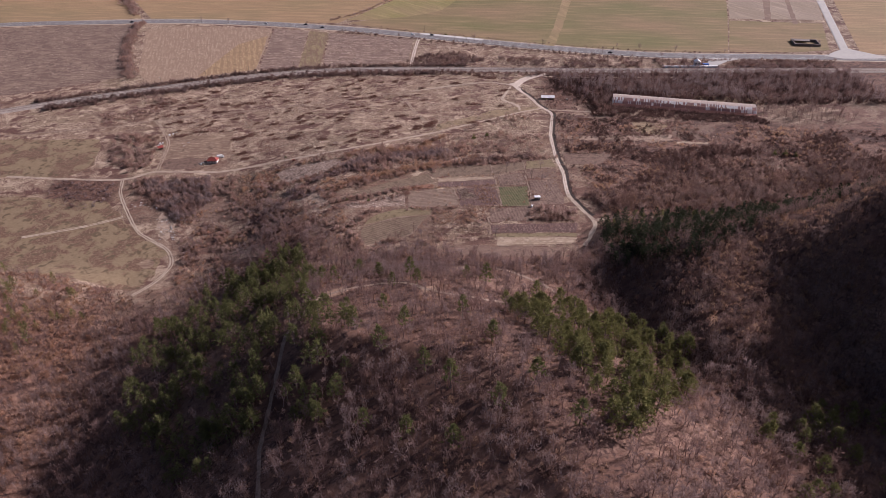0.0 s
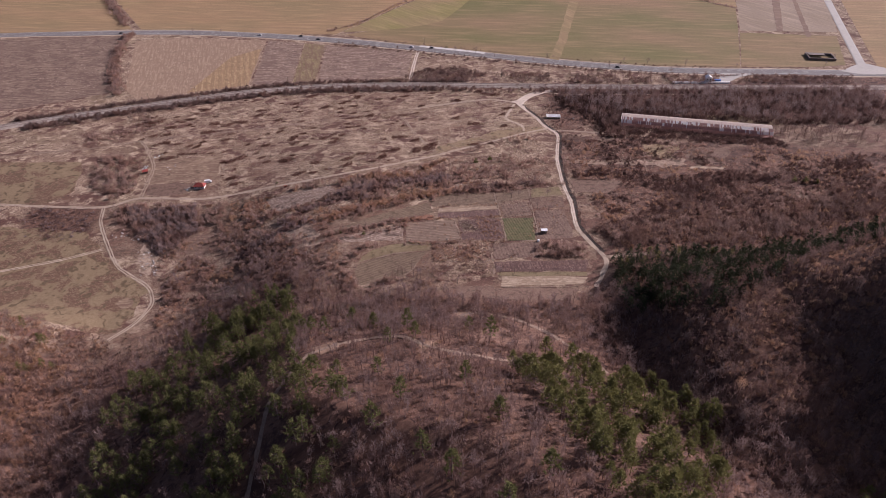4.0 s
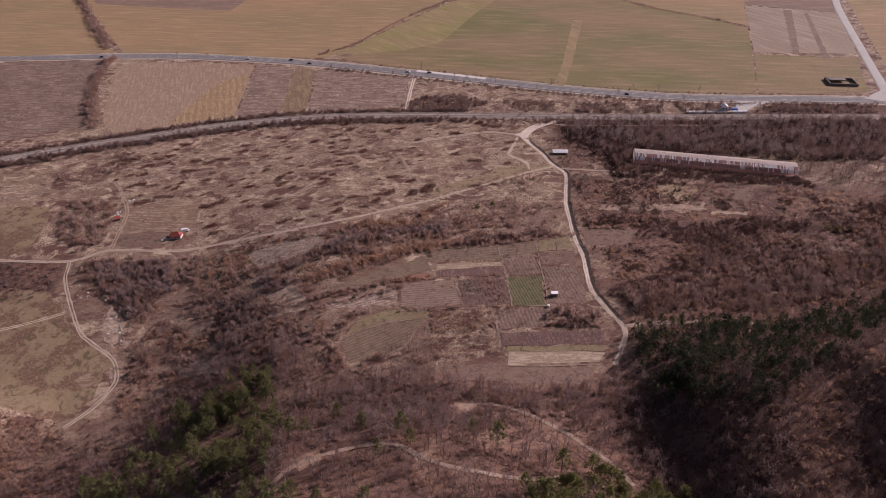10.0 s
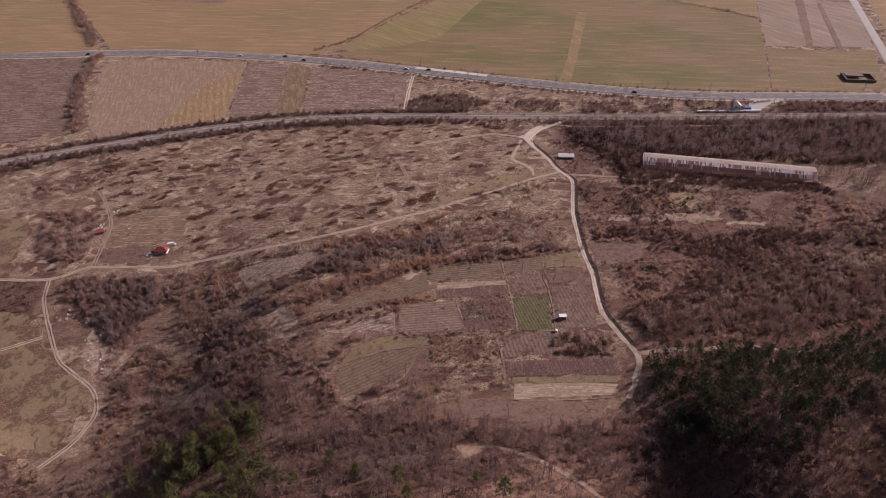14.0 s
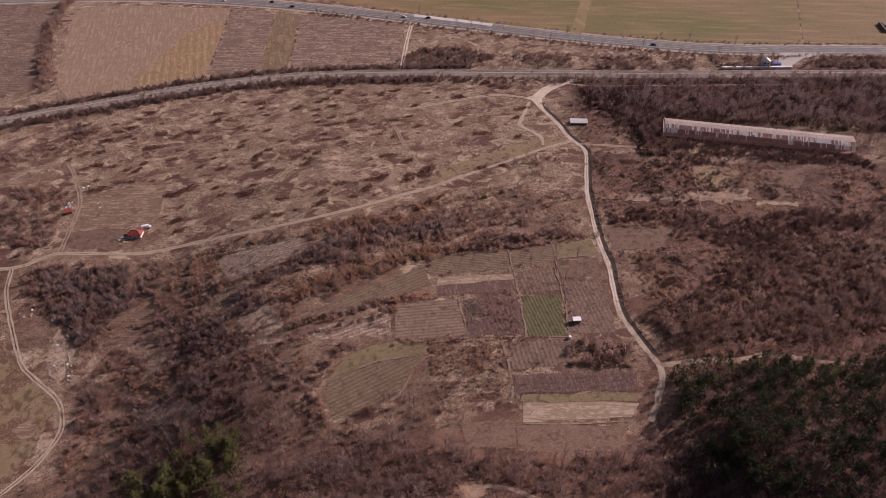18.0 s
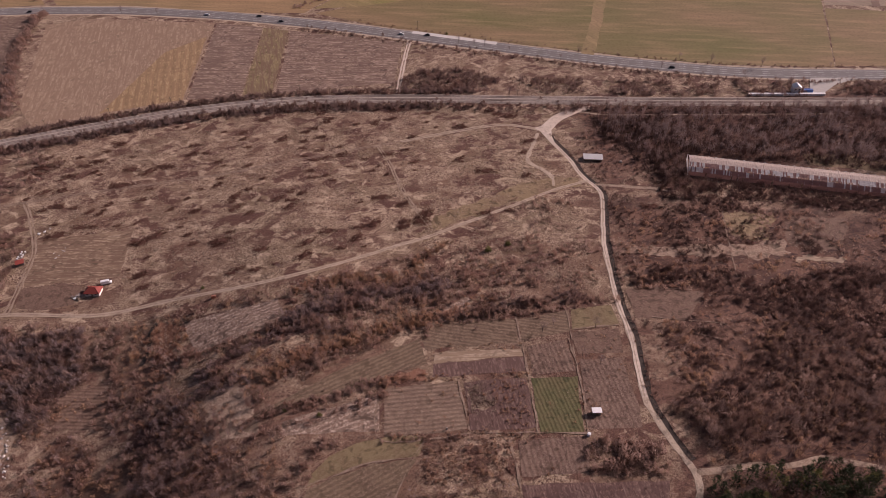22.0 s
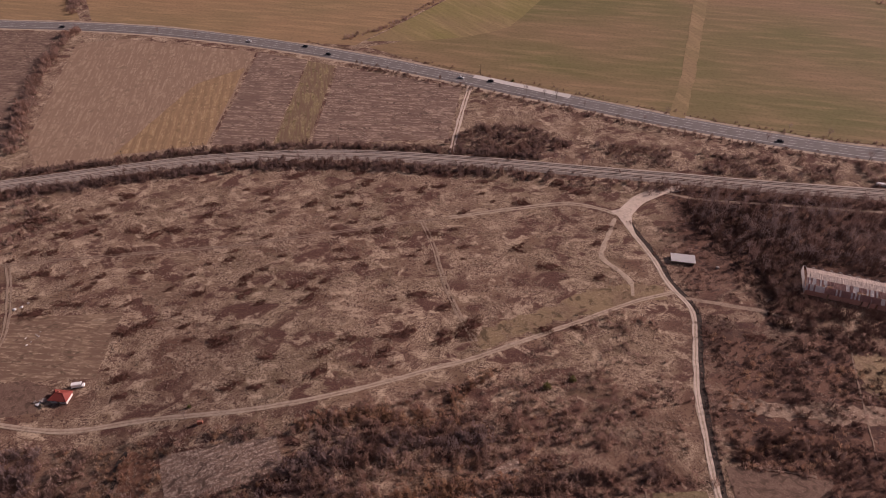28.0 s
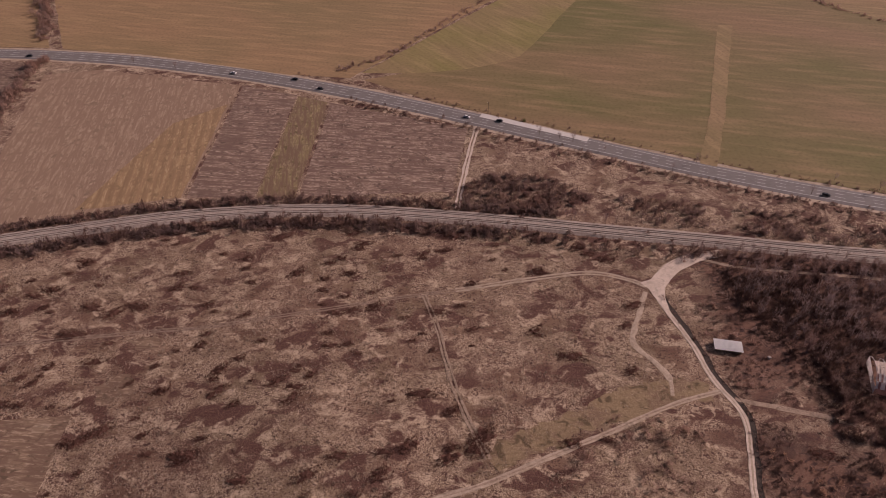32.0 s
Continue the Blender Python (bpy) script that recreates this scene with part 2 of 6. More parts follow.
M_GLASS = plain("dark window glass", (0.02, 0.022, 0.025), 0.12, 0, 0.1, 0.5)
M_TYRE = plain("black rubber", (0.02, 0.02, 0.02), 0.85, 0, 0.2, 0.2)
M_DARK = plain("dark car paint", (0.03, 0.032, 0.038), 0.3, 0.2, 0.2, 0.5)
M_BLUE = plain("blue painted sheet", (0.08, 0.16, 0.42), 0.5, 0, 0.2, 0.6)
# Near-black earth colour that stands for the shade down in ditch and gully.
M_CHANNEL_SHADE = earth("ditch and gully shade", (0.055, 0.042, 0.035), (0.04, 0.03, 0.025), (0.09, 0.065, 0.05), 3, 0.4, depth=0.1, sharp=0.6)
M_STONE = plain("pale broken stone", (0.37, 0.32, 0.285), 0.95, 0, 0.4, 0.4)


def film(name, colour, share=0.5):
    """Thin dusty plastic film, which lets part of the light through."""
    n = Nodes(name, 0.6)
    c = n.mix(n.steps(n.noise(0.9, 5.0), 0.48, 0.80), colour, tuple(v * 0.7 for v in colour))
    n.colour(c)
    t = n.tree.nodes.new("ShaderNodeBsdfTranslucent")
    n.link(c, t.inputs["Color"])
    m = n.tree.nodes.new("ShaderNodeMixShader")
    m.inputs[0].default_value = share
    n.link(n.out.outputs[0], m.inputs[1])
    n.link(t.outputs[0], m.inputs[2])
    n.link(m.outputs[0], n.tree.nodes["Material Output"].inputs["Surface"])
    return n.mat


M_FILM = film("torn white plastic film", (0.93, 0.90, 0.88), 0.5)
M_PINKFILM = film("dusty pinkish film", (0.46, 0.275, 0.245), 0.5)
M_DUSTY = film("dusty beige roof film", (0.66, 0.535, 0.455), 0.3)


def ground_material():
    """Dry meadow, with leaf litter under the woods and bare slopes; the shares are kept in the mesh."""
    n = Nodes("dry meadow and leaf litter", 0.97)
    grass = n.mix(n.steps(n.noise(13.0, 5.0, 1.8, -0.15, 0.6), 0.44, 0.58), (0.218, 0.132, 0.087), (0.166, 0.091, 0.062))
    grass = n.mix(n.steps(n.noise(48.0, 3.0), 0.45, 0.60), grass, (0.205, 0.138, 0.086))
    tuft = n.noise(1.25, 4.0, None, 0.0, 3.0)
    cover = n.steps(n.noise(15.0, 6.0, 1.2, -0.2, 1.0), 0.36, 0.56)
    grass = n.mix(n.times(n.steps(tuft, 0.47, 0.56), cover), grass, (0.50, 0.374, 0.262))
    grass = n.mix(n.steps(n.noise(1.7, 4.0, None, 0.0, 2.0), 0.53, 0.62), grass, (0.092, 0.049, 0.037))
    clump = n.times(n.steps(n.noise(8.0, 5.0, 1.5, -0.2, 0.5), 0.50, 0.56), n.steps(n.noise(31.0, 4.0, 1.4, -0.2, 0.4), 0.40, 0.52))
    grass = n.mix(clump, grass, n.mix(n.steps(tuft, 0.46, 0.62), (0.092, 0.043, 0.033), (0.185, 0.100, 0.072)))
    pale = n.times(n.steps(n.noise(7.0, 5.0, 1.3, 0.2, 0.8), 0.56, 0.64), n.steps(n.noise(1.6, 4.0, None, 0.0, 2.0), 0.40, 0.56))
    grass = n.mix(pale, grass, (0.53, 0.398, 0.278))
    litter = n.mix(n.steps(n.noise(9.0, 6.0, 2.0, -0.3, 1.0), 0.44, 0.57), (0.158, 0.083, 0.057), (0.082, 0.041, 0.030))
    litter = n.mix(n.times(n.steps(n.noise(1.3, 6.0, None, 0.0, 2.0), 0.49, 0.62), n.steps(n.noise(26.0, 6.0, 2.5, -0.3, 1.0), 0.36, 0.62)), litter, (0.245, 0.142, 0.096))
    litter = n.mix(n.steps(n.noise(2.8, 5.0, 1.6, -0.3, 1.2), 0.53, 0.62), litter, (0.066, 0.035, 0.029))
    litter = n.mix(n.times(n.steps(n.noise(40.0, 5.0, None, 0.0, 1.0), 0.54, 0.66), n.steps(n.noise(2.0, 5.0, None, 0.0, 1.5), 0.44, 0.56)), litter, (0.235, 0.138, 0.098))
    a = n.tree.nodes.new("ShaderNodeAttribute")
    a.attribute_name = "woodland"
    n.colour(n.mix(a.outputs["Fac"], grass, litter))
    n.relief(tuft, 0.9, 0.35)
    return n.mat


# ---- making meshes ----
def solid(name, verts, faces, material, parent=None, label=""):
    me = bpy.data.meshes.new(name)
    me.from_pydata([tuple(map(float, v)) for v in verts], [], [tuple(map(int, f)) for f in faces])
    me.materials.append(material)
    ob = new(name, me)
    if parent:
        ob.parent = parent
    return tagged(ob, label)


def triangles(name, verts, tris, material, parent=None):
    """A mesh of many triangles from arrays."""
    verts, tris = np.asarray(verts, np.float32), np.asarray(tris, np.int32)
    me = bpy.data.meshes.new(name)
    me.vertices.add(len(verts))
    me.vertices.foreach_set("co", verts.ravel())
    me.loops.add(tris.size)
    me.loops.foreach_set("vertex_index", tris.ravel())
    me.polygons.add(len(tris))
    me.polygons.foreach_set("loop_start", np.arange(0, tris.size, 3, dtype=np.int32))
    me.polygons.foreach_set("loop_total", np.full(len(tris), 3, np.int32))
    me.update(calc_edges=True)
    me.materials.append(material)
    ob = new(name, me)
    if parent:
        ob.parent = parent
    return ob


def part(name, bm, material, parent, label=""):
    me = bpy.data.meshes.new(name)
    bm.to_mesh(me)
    bm.free()
    me.materials.append(material)
    ob = new(name, me)
    ob.parent = parent
    return tagged(ob, label)


def block(x0, y0, z0, x1, y1, z1, soft=0.0, bm=None):
    """A box between two corners, with softened edges."""
    bm = bm or bmesh.new()
    made = bmesh.ops.create_cube(bm, size=1.0, matrix=Matrix.Translation(((x0 + x1) / 2, (y0 + y1) / 2, (z0 + z1) / 2))
                                 @ Matrix.Diagonal((x1 - x0, y1 - y0, z1 - z0, 1)))
    if soft:
        edges = list({e for v in made["verts"] for e in v.link_edges})
        bmesh.ops.bevel(bm, geom=edges, offset=soft, segments=1, affect="EDGES")
    return bm


def rod(a, b, r0, r1=None, sides=6, bm=None):
    """A tapered round bar from a to b."""
    bm = bm or bmesh.new()
    a, b = Vector(a), Vector(b)
    m = Matrix.Translation((a + b) / 2) @ (b - a).to_track_quat("Z", "Y").to_matrix().to_4x4()
    bmesh.ops.create_cone(bm, cap_ends=True, segments=sides, radius1=r0, radius2=r0 if r1 is None else r1, depth=(b - a).length, matrix=m)
    return bm


def stand(name, x, y, turn=0.0, lift=0.0):
    """An empty at a thing's base on the ground."""
    ob = new(name)
    ob.matrix_world = pose(x, y, float(height(x, y)) + lift, 0, 0, turn)
    return ob


def smooth_line(points, step=3.0):
    """A rounded way through the points, with a point every few metres."""
    p = np.array(points, float)
    p = np.vstack([2 * p[0] - p[1], p, 2 * p[-1] - p[-2]])
    out = []
    for a, b, c, d in zip(p, p[1:], p[2:], p[3:]):
        n = max(2, int(np.hypot(*(c - b)) / step))
        t = (np.arange(n) / n)[:, None]
        out.append(0.5 * (2 * b + (c - a) * t + (2 * a - 5 * b + 4 * c - d) * t**2 + (3 * b - a - 3 * c + d) * t**3))
    return np.vstack(out + [p[-2:-1]])


def sideways(line):
    along = np.gradient(line, axis=0)
    along /= np.linalg.norm(along, axis=1)[:, None] + 1e-9
    return np.stack([along[:, 1], -along[:, 0]], 1)


def ribbon(name, line, offsets, lifts, material, parent=None, ragged=0.0, seed=0, label=""):
    """A strip over the ground along a line: its cross-section at the given distances to the right, and heights."""
    side = sideways(line)
    verts, k = [], len(offsets)
    wob = (grain(line[:, 0], line[:, 1], 4.0, seed) - 0.5) * ragged, (grain(line[:, 0], line[:, 1], 4.0, seed + 5) - 0.5) * ragged
    for n, (o, h) in enumerate(zip(offsets, lifts)):
        off = o + (wob[0] if n == 0 else wob[1] if n == k - 1 else 0)
        q = line + side * np.reshape(off * np.ones(len(line)), (-1, 1))
        verts.append(np.column_stack([q, height(q[:, 0], q[:, 1]) + h]))
    verts = np.stack(verts, 1).reshape(-1, 3)
    faces = [(i * k + j, i * k + j + 1, (i + 1) * k + j + 1, (i + 1) * k + j) for i in range(len(line) - 1) for j in range(k - 1)]
    faces = [f[::-1] for f in faces]
    return solid(name, verts, faces, material, parent, label)


def inside(x, y, poly):
    p = np.array(poly, float)
    hit = np.zeros(np.shape(x), bool)
    for (x0, y0), (x1, y1) in zip(p, np.roll(p, -1, 0)):
        hit ^= ((y0 > y) != (y1 > y)) & (x < (x1 - x0) * (y - y0) / (y1 - y0 + 1e-12) + x0)
    return hit


def near_line(x, y, line, most):
    """Whether each point lies within that distance of the line."""
    out = np.zeros(np.shape(x), bool)
    for (x0, y0), (x1, y1) in zip(line[::2], line[2::2]):
        dx, dy = x1 - x0, y1 - y0
        t = np.clip(((x - x0) * dx + (y - y0) * dy) / (dx * dx + dy * dy + 1e-9), 0, 1)
        out |= np.hypot(x - x0 - t * dx, y - y0 - t * dy) < most
    return out


def parcel(name, poly, material, label, lift=0.06, step=4.0, category="field", ragged=0.0):
    """A field: a sheet over the ground inside the outline."""
    edge = []
    for a, b in zip(poly, poly[1:] + poly[:1]):
        a, b = Vector(a), Vector(b)
        n = max(1, int((b - a).length / step))
        edge += [a.lerp(b, i / n) for i in range(n)]
    wob = [Vector((grain(v.x, v.y, 6, 3) - 0.5, grain(v.x, v.y, 6, 4) - 0.5)) * 1.2 for v in edge]
    frayed = [Vector((grain(v.x, v.y, 9, 6) - 0.5 + 0.7 * grain(v.x, v.y, 2.2, 8) - 0.35, grain(v.x, v.y, 9, 7) - 0.5 + 0.7 * grain(v.x, v.y, 2.2, 9) - 0.35)) * ragged for v in edge]
    edge = [v + w + f for v, w, f in zip(edge, wob, frayed)]
    ex, ey = [v.x for v in edge], [v.y for v in edge]
    gx, gy = np.meshgrid(np.arange(min(ex), max(ex), step), np.arange(min(ey), max(ey), step))
    gx, gy = gx.ravel(), gy.ravel()
    keep = inside(gx, gy, [(v.x, v.y) for v in edge]) & ~near_line(gx, gy, np.array([(v.x, v.y) for v in edge + edge[:3]]), step * 0.4)
    pts = edge + [Vector((a, b)) for a, b in zip(gx[keep], gy[keep])]
    n = len(edge)
    vs, _, fs, *_ = geometry.delaunay_2d_cdt(pts, [(i, (i + 1) % n) for i in range(n)], [tuple(range(n))], 1, 1e-4)
    z = height([v.x for v in vs], [v.y for v in vs]) + lift
    ob = solid(name, [(v.x, v.y, h) for v, h in zip(vs, z)], fs, material)
    if ob.data.polygons[0].normal.z < 0:
        ob.data.flip_normals()
    return tagged(ob, label, category, kind="structure")


# ---- plan: roads and tracks (metres) ----
ROAD = smooth_line([(-900, 480), (-650, 496), (-480, 499), (-410, 499), (-351, 495), (-297, 492), (-233, 484), (-168, 469), (-114, 453), (-55, 432), (2, 408), (47, 388),
                    (111, 360), (153, 342), (207, 322), (255, 307), (304, 297), (353, 290), (434, 277), (520, 262), (900, 190)], 5.0)
RAIL = smooth_line([(-800, 60), (-520, 165), (-380, 222), (-308, 248), (-270, 260), (-234, 270), (-186, 283), (-144, 293), (-95, 299), (-54, 300), (-13, 297), (38, 291), (85, 284),
                    (136, 277), (189, 269), (239, 263), (330, 252), (450, 238), (800, 196)], 4.0)
TRACK_A = smooth_line([(140, 268), (128, 266), (116, 261), (106, 252), (100, 241), (103, 224), (108, 203), (110, 187), (113, 176), (116, 168), (116, 158), (110, 135), (105, 115), (102, 95), (99, 73),
                       (98, 50), (95, 30), (93, 15), (94, 3), (97, -9), (100, -22), (94, -36), (87, -48)])
TRACK_B = smooth_line([(113, 177), (90, 169), (64, 156), (39, 144), (16, 133), (2, 128), (-16, 121), (-36, 114), (-55, 109), (-78, 106), (-115, 105),
                       (-148, 101), (-183, 105), (-196, 105), (-214, 97), (-250, 101), (-300, 110)])
TRACK_C = smooth_line([(97, 242), (88, 247), (71, 251), (41, 246), (6, 238), (-23, 232), (-50, 225), (-103, 213), (-129, 210), (-185, 202), (-209, 198), (-231, 193), (-250, 188), (-330, 180)])
TRACK_D = smooth_line([(96, 238), (86, 215), (83, 203), (89, 193), (93, 184), (92, 174)], 2.0)
TRACK_E = smooth_line([(22, 391), (20, 384), (15, 355), (9, 316), (8, 303)])
TRACK_F = smooth_line([(-214, 97), (-211, 79), (-200, 54), (-188, 31), (-180, 22), (-165, 8), (-159, -2), (-157, -13), (-162, -27), (-172, -40)], 2.0)
TRACK_F2 = smooth_line([(-201, 48), (-224, 39), (-260, 30)])
TRACK_G = smooth_line([(-192, 106), (-192, 133), (-194, 153), (-206, 182), (-215, 198)])
TRACK_H = smooth_line([(-58, -115), (-43, -108), (-20, -105), (-2, -119), (24, -126), (48, -122), (62, -130), (64, -140)], 2.0)
TRACK_I = smooth_line([(11, -82), (14, -74), (25, -76), (44, -89), (62, -107), (70, -122)], 2.0)
TRACK_J = smooth_line([(-55, -112), (-63, -126), (-70, -149), (-72, -170), (-75, -191), (-73, -215), (-70, -250)], 2.0)
TRACK_K = smooth_line([(116, 172), (133, 168), (148, 164), (165, 158)])
TRACK_M = smooth_line([(128, 262), (142, 257), (160, 254), (190, 251), (222, 247), (300, 239)])
TRACK_L = smooth_line([(100, -20), (118, -19), (133, -21), (150, -19), (176, -27), (200, -30)])
FAR_ROAD = smooth_line([(446, 276), (456, 297), (508, 420), (565, 553), (604, 635), (700, 850)], 6.0)
DITCH = (TRACK_A + np.stack([np.gradient(TRACK_A[:, 1]), -np.gradient(TRACK_A[:, 0])], 1) / np.hypot(*np.gradient(TRACK_A, axis=0).T)[:, None] * -2.3)[(TRACK_A[:, 1] < 236) & (TRACK_A[:, 1] > -18)]
WAYS = [(ROAD, 8.5), (RAIL, 7.0), (TRACK_A, 3.4), (TRACK_B, 3.0), (TRACK_C, 2.2), (TRACK_D, 1.8), (TRACK_E, 2.2), (TRACK_F, 2.2), (TRACK_F2, 2.0),
        (TRACK_G, 2.2), (TRACK_H, 2.6), (TRACK_I, 2.6), (TRACK_J, 2.2), (TRACK_L, 2.0), (TRACK_M, 2.0), (FAR_ROAD, 7.0)]


def forest_share(x, y):
    """How far the ground is leaf litter rather than grass."""
    edge = grain(x, y, 25, 11) * 40 + grain(x, y, 7, 12) * 14
    centre = ramp(-20, -70, y + edge - 30) * ramp(-215, -150, x + edge - 20)
    left = np.maximum(ramp(-70, -110, y + edge - 30), ramp(-20, -60, y + edge * 0.6 - 18) * ramp(-176, -186, x + edge * 0.3 - 10))
    right = ramp(95, 150, x + edge - 20) * ramp(50, -10, y + edge - 25)
    lower = 0.7 * ramp(60, 20, y + edge - 25) * ramp(-30, -60, x + edge - 25) * ramp(-175, -150, x + edge - 25)
    brown = ramp(100, 122, x + edge * 0.3 - 10) * ramp(172, 140, y + edge * 0.5 - 12 + 0.2 * (x - 150))
    marsh = ramp(112, 128, x + edge * 0.25 - 8) * ramp(272, 262, y) * ramp(165, 190, y + edge * 0.5 - 12)
    brake = np.maximum(ramp(-262, -250, x + edge * 0.3) * ramp(-210, -218, x) * ramp(58, 66, y) * ramp(104, 98, y), 0)
    brake = brake + 0.65 * ramp(98, 88, y + edge * 0.3 - 8) * ramp(-205, -195, x) * ramp(-90, -130, x) * ramp(30, 45, y)
    slope = 0.5 * ramp(115, 70, y + edge - 25 - 0.35 * x) * ramp(-160, -120, x) * ramp(0, 0.6, grain(x, y, 16, 15))
    return np.clip(np.max(np.stack([centre, left, right, lower, brown, marsh, brake, slope]), 0), 0, 1)


# ---- ground: one sheet to the horizon ----
def axis(cuts):
    return np.concatenate([np.arange(a, b, s) for a, b, s in cuts] + [[cuts[-1][1]]])


gx = axis([(-4600, -1000, 400), (-1000, -480, 26), (-480, -260, 6), (-260, 260, 3), (260, 520, 6), (520, 1000, 24), (1000, 4600, 400)])
gy = axis([(-4000, -900, 400), (-900, -380, 26), (-380, 300, 3), (300, 540, 6), (540, 1000, 20), (1000, 4800, 400)])
XX, YY = np.meshgrid(gx, gy)
ZZ = height(XX, YY)
nx, ny = len(gx), len(gy)
idx = np.arange(nx * ny).reshape(ny, nx)
a, b, c, d = idx[:-1, :-1].ravel(), idx[:-1, 1:].ravel(), idx[1:, 1:].ravel(), idx[1:, :-1].ravel()
ground = triangles("ground", np.column_stack([XX.ravel(), YY.ravel(), ZZ.ravel()]), np.vstack([np.column_stack([a, b, c]), np.column_stack([a, c, d])]), ground_material())
ground.data.attributes.new("woodland", "FLOAT", "POINT").data.foreach_set("value", forest_share(XX, YY).ravel().astype(np.float32))
ground.data.polygons.foreach_set("use_smooth", np.ones(len(ground.data.polygons), bool))
tagged(ground, "dry brown winter meadow and leaf-littered wooded slopes", "ground", kind="structure")

# ---- fields ----
M_FAR_BROWN = far_field("far olive brown field", (0.262, 0.186, 0.094), (0.318, 0.202, 0.108), 80, 0.18, 0.14)
M_FAR_GREEN = far_field("far green winter crop", (0.172, 0.150, 0.060), (0.262, 0.170, 0.094), 105, 0.2, 0.14)
M_FAR_PALE = far_field("worn strip of a crop field", (0.262, 0.192, 0.094), (0.300, 0.205, 0.110), 30, 1.2, 0.14)
M_FAR_YELLOW = far_field("far yellow green grass", (0.248, 0.205, 0.078), (0.275, 0.196, 0.098), 40, 0.9, 0.12)
M_FAR_SOIL = earth("far ploughed soil", (0.242, 0.160, 0.110), (0.198, 0.127, 0.094), (0.286, 0.198, 0.143), 40, 3.0, turn=0.2, depth=0.1, sharp=0.85, streak=5.0, soft=0.17)
M_FAR_GREY = far_field("far grey stubble", (0.275, 0.205, 0.142), (0.315, 0.236, 0.172), 40, 1.1, 0.14)
M_TAN = earth("tan stubble", (0.325, 0.222, 0.148), (0.27, 0.178, 0.12), (0.41, 0.295, 0.205), 18, 1.2, turn=1.42, depth=0.1, sharp=0.7, streak=2.2)
M_TAN_STRIPE = earth("striped tan stubble", (0.36, 0.235, 0.125), (0.30, 0.19, 0.105), (0.46, 0.32, 0.18), 14, 1.2, rows=6.0, turn=1.42, depth=0.1, sharp=0.7, cut=0.28, streak=2.0)
M_RIDGED = earth("ridged fallow soil", (0.255, 0.170, 0.124), (0.178, 0.114, 0.086), (0.45, 0.335, 0.255), 14, 1.0, turn=0.10, depth=0.1, sharp=0.5, streak=2.2)
M_YG = earth("yellow green strip", (0.235, 0.175, 0.085), (0.185, 0.118, 0.075), (0.33, 0.25, 0.145), 9, 1.0, turn=1.4, depth=0.15, sharp=0.6, streak=2.0)
M_FALLOW = earth("pale fallow weeds", (0.260, 0.174, 0.128), (0.180, 0.114, 0.086), (0.48, 0.36, 0.275), 13, 1.0, turn=0.08, depth=0.1, sharp=0.45, streak=2.2)
M_PLOT_SOIL = earth("furrowed plot", (0.172, 0.114, 0.075), (0.135, 0.086, 0.058), (0.30, 0.215, 0.15), 10, 0.6, rows=2.0, turn=0.30, depth=0.08, sharp=0.7, cut=0.36)
M_PLOT_SOIL2 = earth("furrowed plot along the slope", (0.175, 0.118, 0.075), (0.140, 0.090, 0.060), (0.29, 0.21, 0.145), 10, 0.6, rows=2.0, turn=-0.45, depth=0.08, sharp=0.7, cut=0.36)
M_STUBBLE = earth("pale maize stubble", (0.25, 0.165, 0.12), (0.17, 0.105, 0.078), (0.58, 0.45, 0.355), 9, 1.1, rows=2.2, turn=-0.35, depth=0.15, sharp=0.4, cut=0.4)
M_PLOT_OLIVE = earth("grassy olive plot", (0.195, 0.145, 0.078), (0.165, 0.112, 0.064), (0.26, 0.195, 0.115), 7, 0.7, depth=0.12, sharp=0.6)
M_PLOT_GREEN = earth("green garden plot", (0.100, 0.096, 0.042), (0.130, 0.104, 0.052), (0.165, 0.140, 0.070), 8, 0.6, rows=1.6, turn=1.45, depth=0.08, sharp=0.7, cut=0.12)
M_PLOT_BEIGE = earth("beige dug plot", (0.225, 0.150, 0.105), (0.180, 0.115, 0.082), (0.35, 0.255, 0.19), 8, 0.6, rows=2.0, turn=0.0, depth=0.08, sharp=0.7, cut=0.45)
M_PLOT_PALE = earth("pale straw strip", (0.38, 0.28, 0.195), (0.27, 0.188, 0.125), (0.47, 0.36, 0.265), 7, 0.8, turn=0.09, depth=0.08, sharp=0.65, streak=1.4)
M_PLOT_BROWN = earth("brown weedy plot", (0.175, 0.108, 0.079), (0.125, 0.073, 0.055), (0.30, 0.21, 0.158), 8, 0.6, rows=2.0, turn=1.5, depth=0.08, sharp=0.6, cut=0.12)
M_PLOT_DARK = earth("dark vine plot", (0.165, 0.098, 0.080), (0.120, 0.068, 0.057), (0.245, 0.165, 0.130), 7, 0.6, turn=1.5, depth=0.08, sharp=0.6, streak=0.9)
M_LAWN = earth("short tan pasture", (0.212, 0.146, 0.083), (0.128, 0.065, 0.043), (0.285, 0.206, 0.128), 15, 1.0, depth=0.15, sharp=0.55, soft=0.035)
M_VERGE = earth("dull olive grass verge", (0.238, 0.165, 0.092), (0.195, 0.122, 0.078), (0.335, 0.245, 0.150), 7, 1.0, depth=0.2, sharp=0.5)
M_FALLOW_PALE = earth("pale ridged fallow", (0.24, 0.163, 0.115), (0.155, 0.097, 0.072), (0.37, 0.27, 0.20), 18, 0.9, turn=0.05, depth=0.1, sharp=0.5, streak=1.8)
M_GARDEN = earth("dug brown garden soil", (0.17, 0.105, 0.075), (0.14, 0.082, 0.06), (0.24, 0.16, 0.115), 5, 0.7, depth=0.1, sharp=0.6)
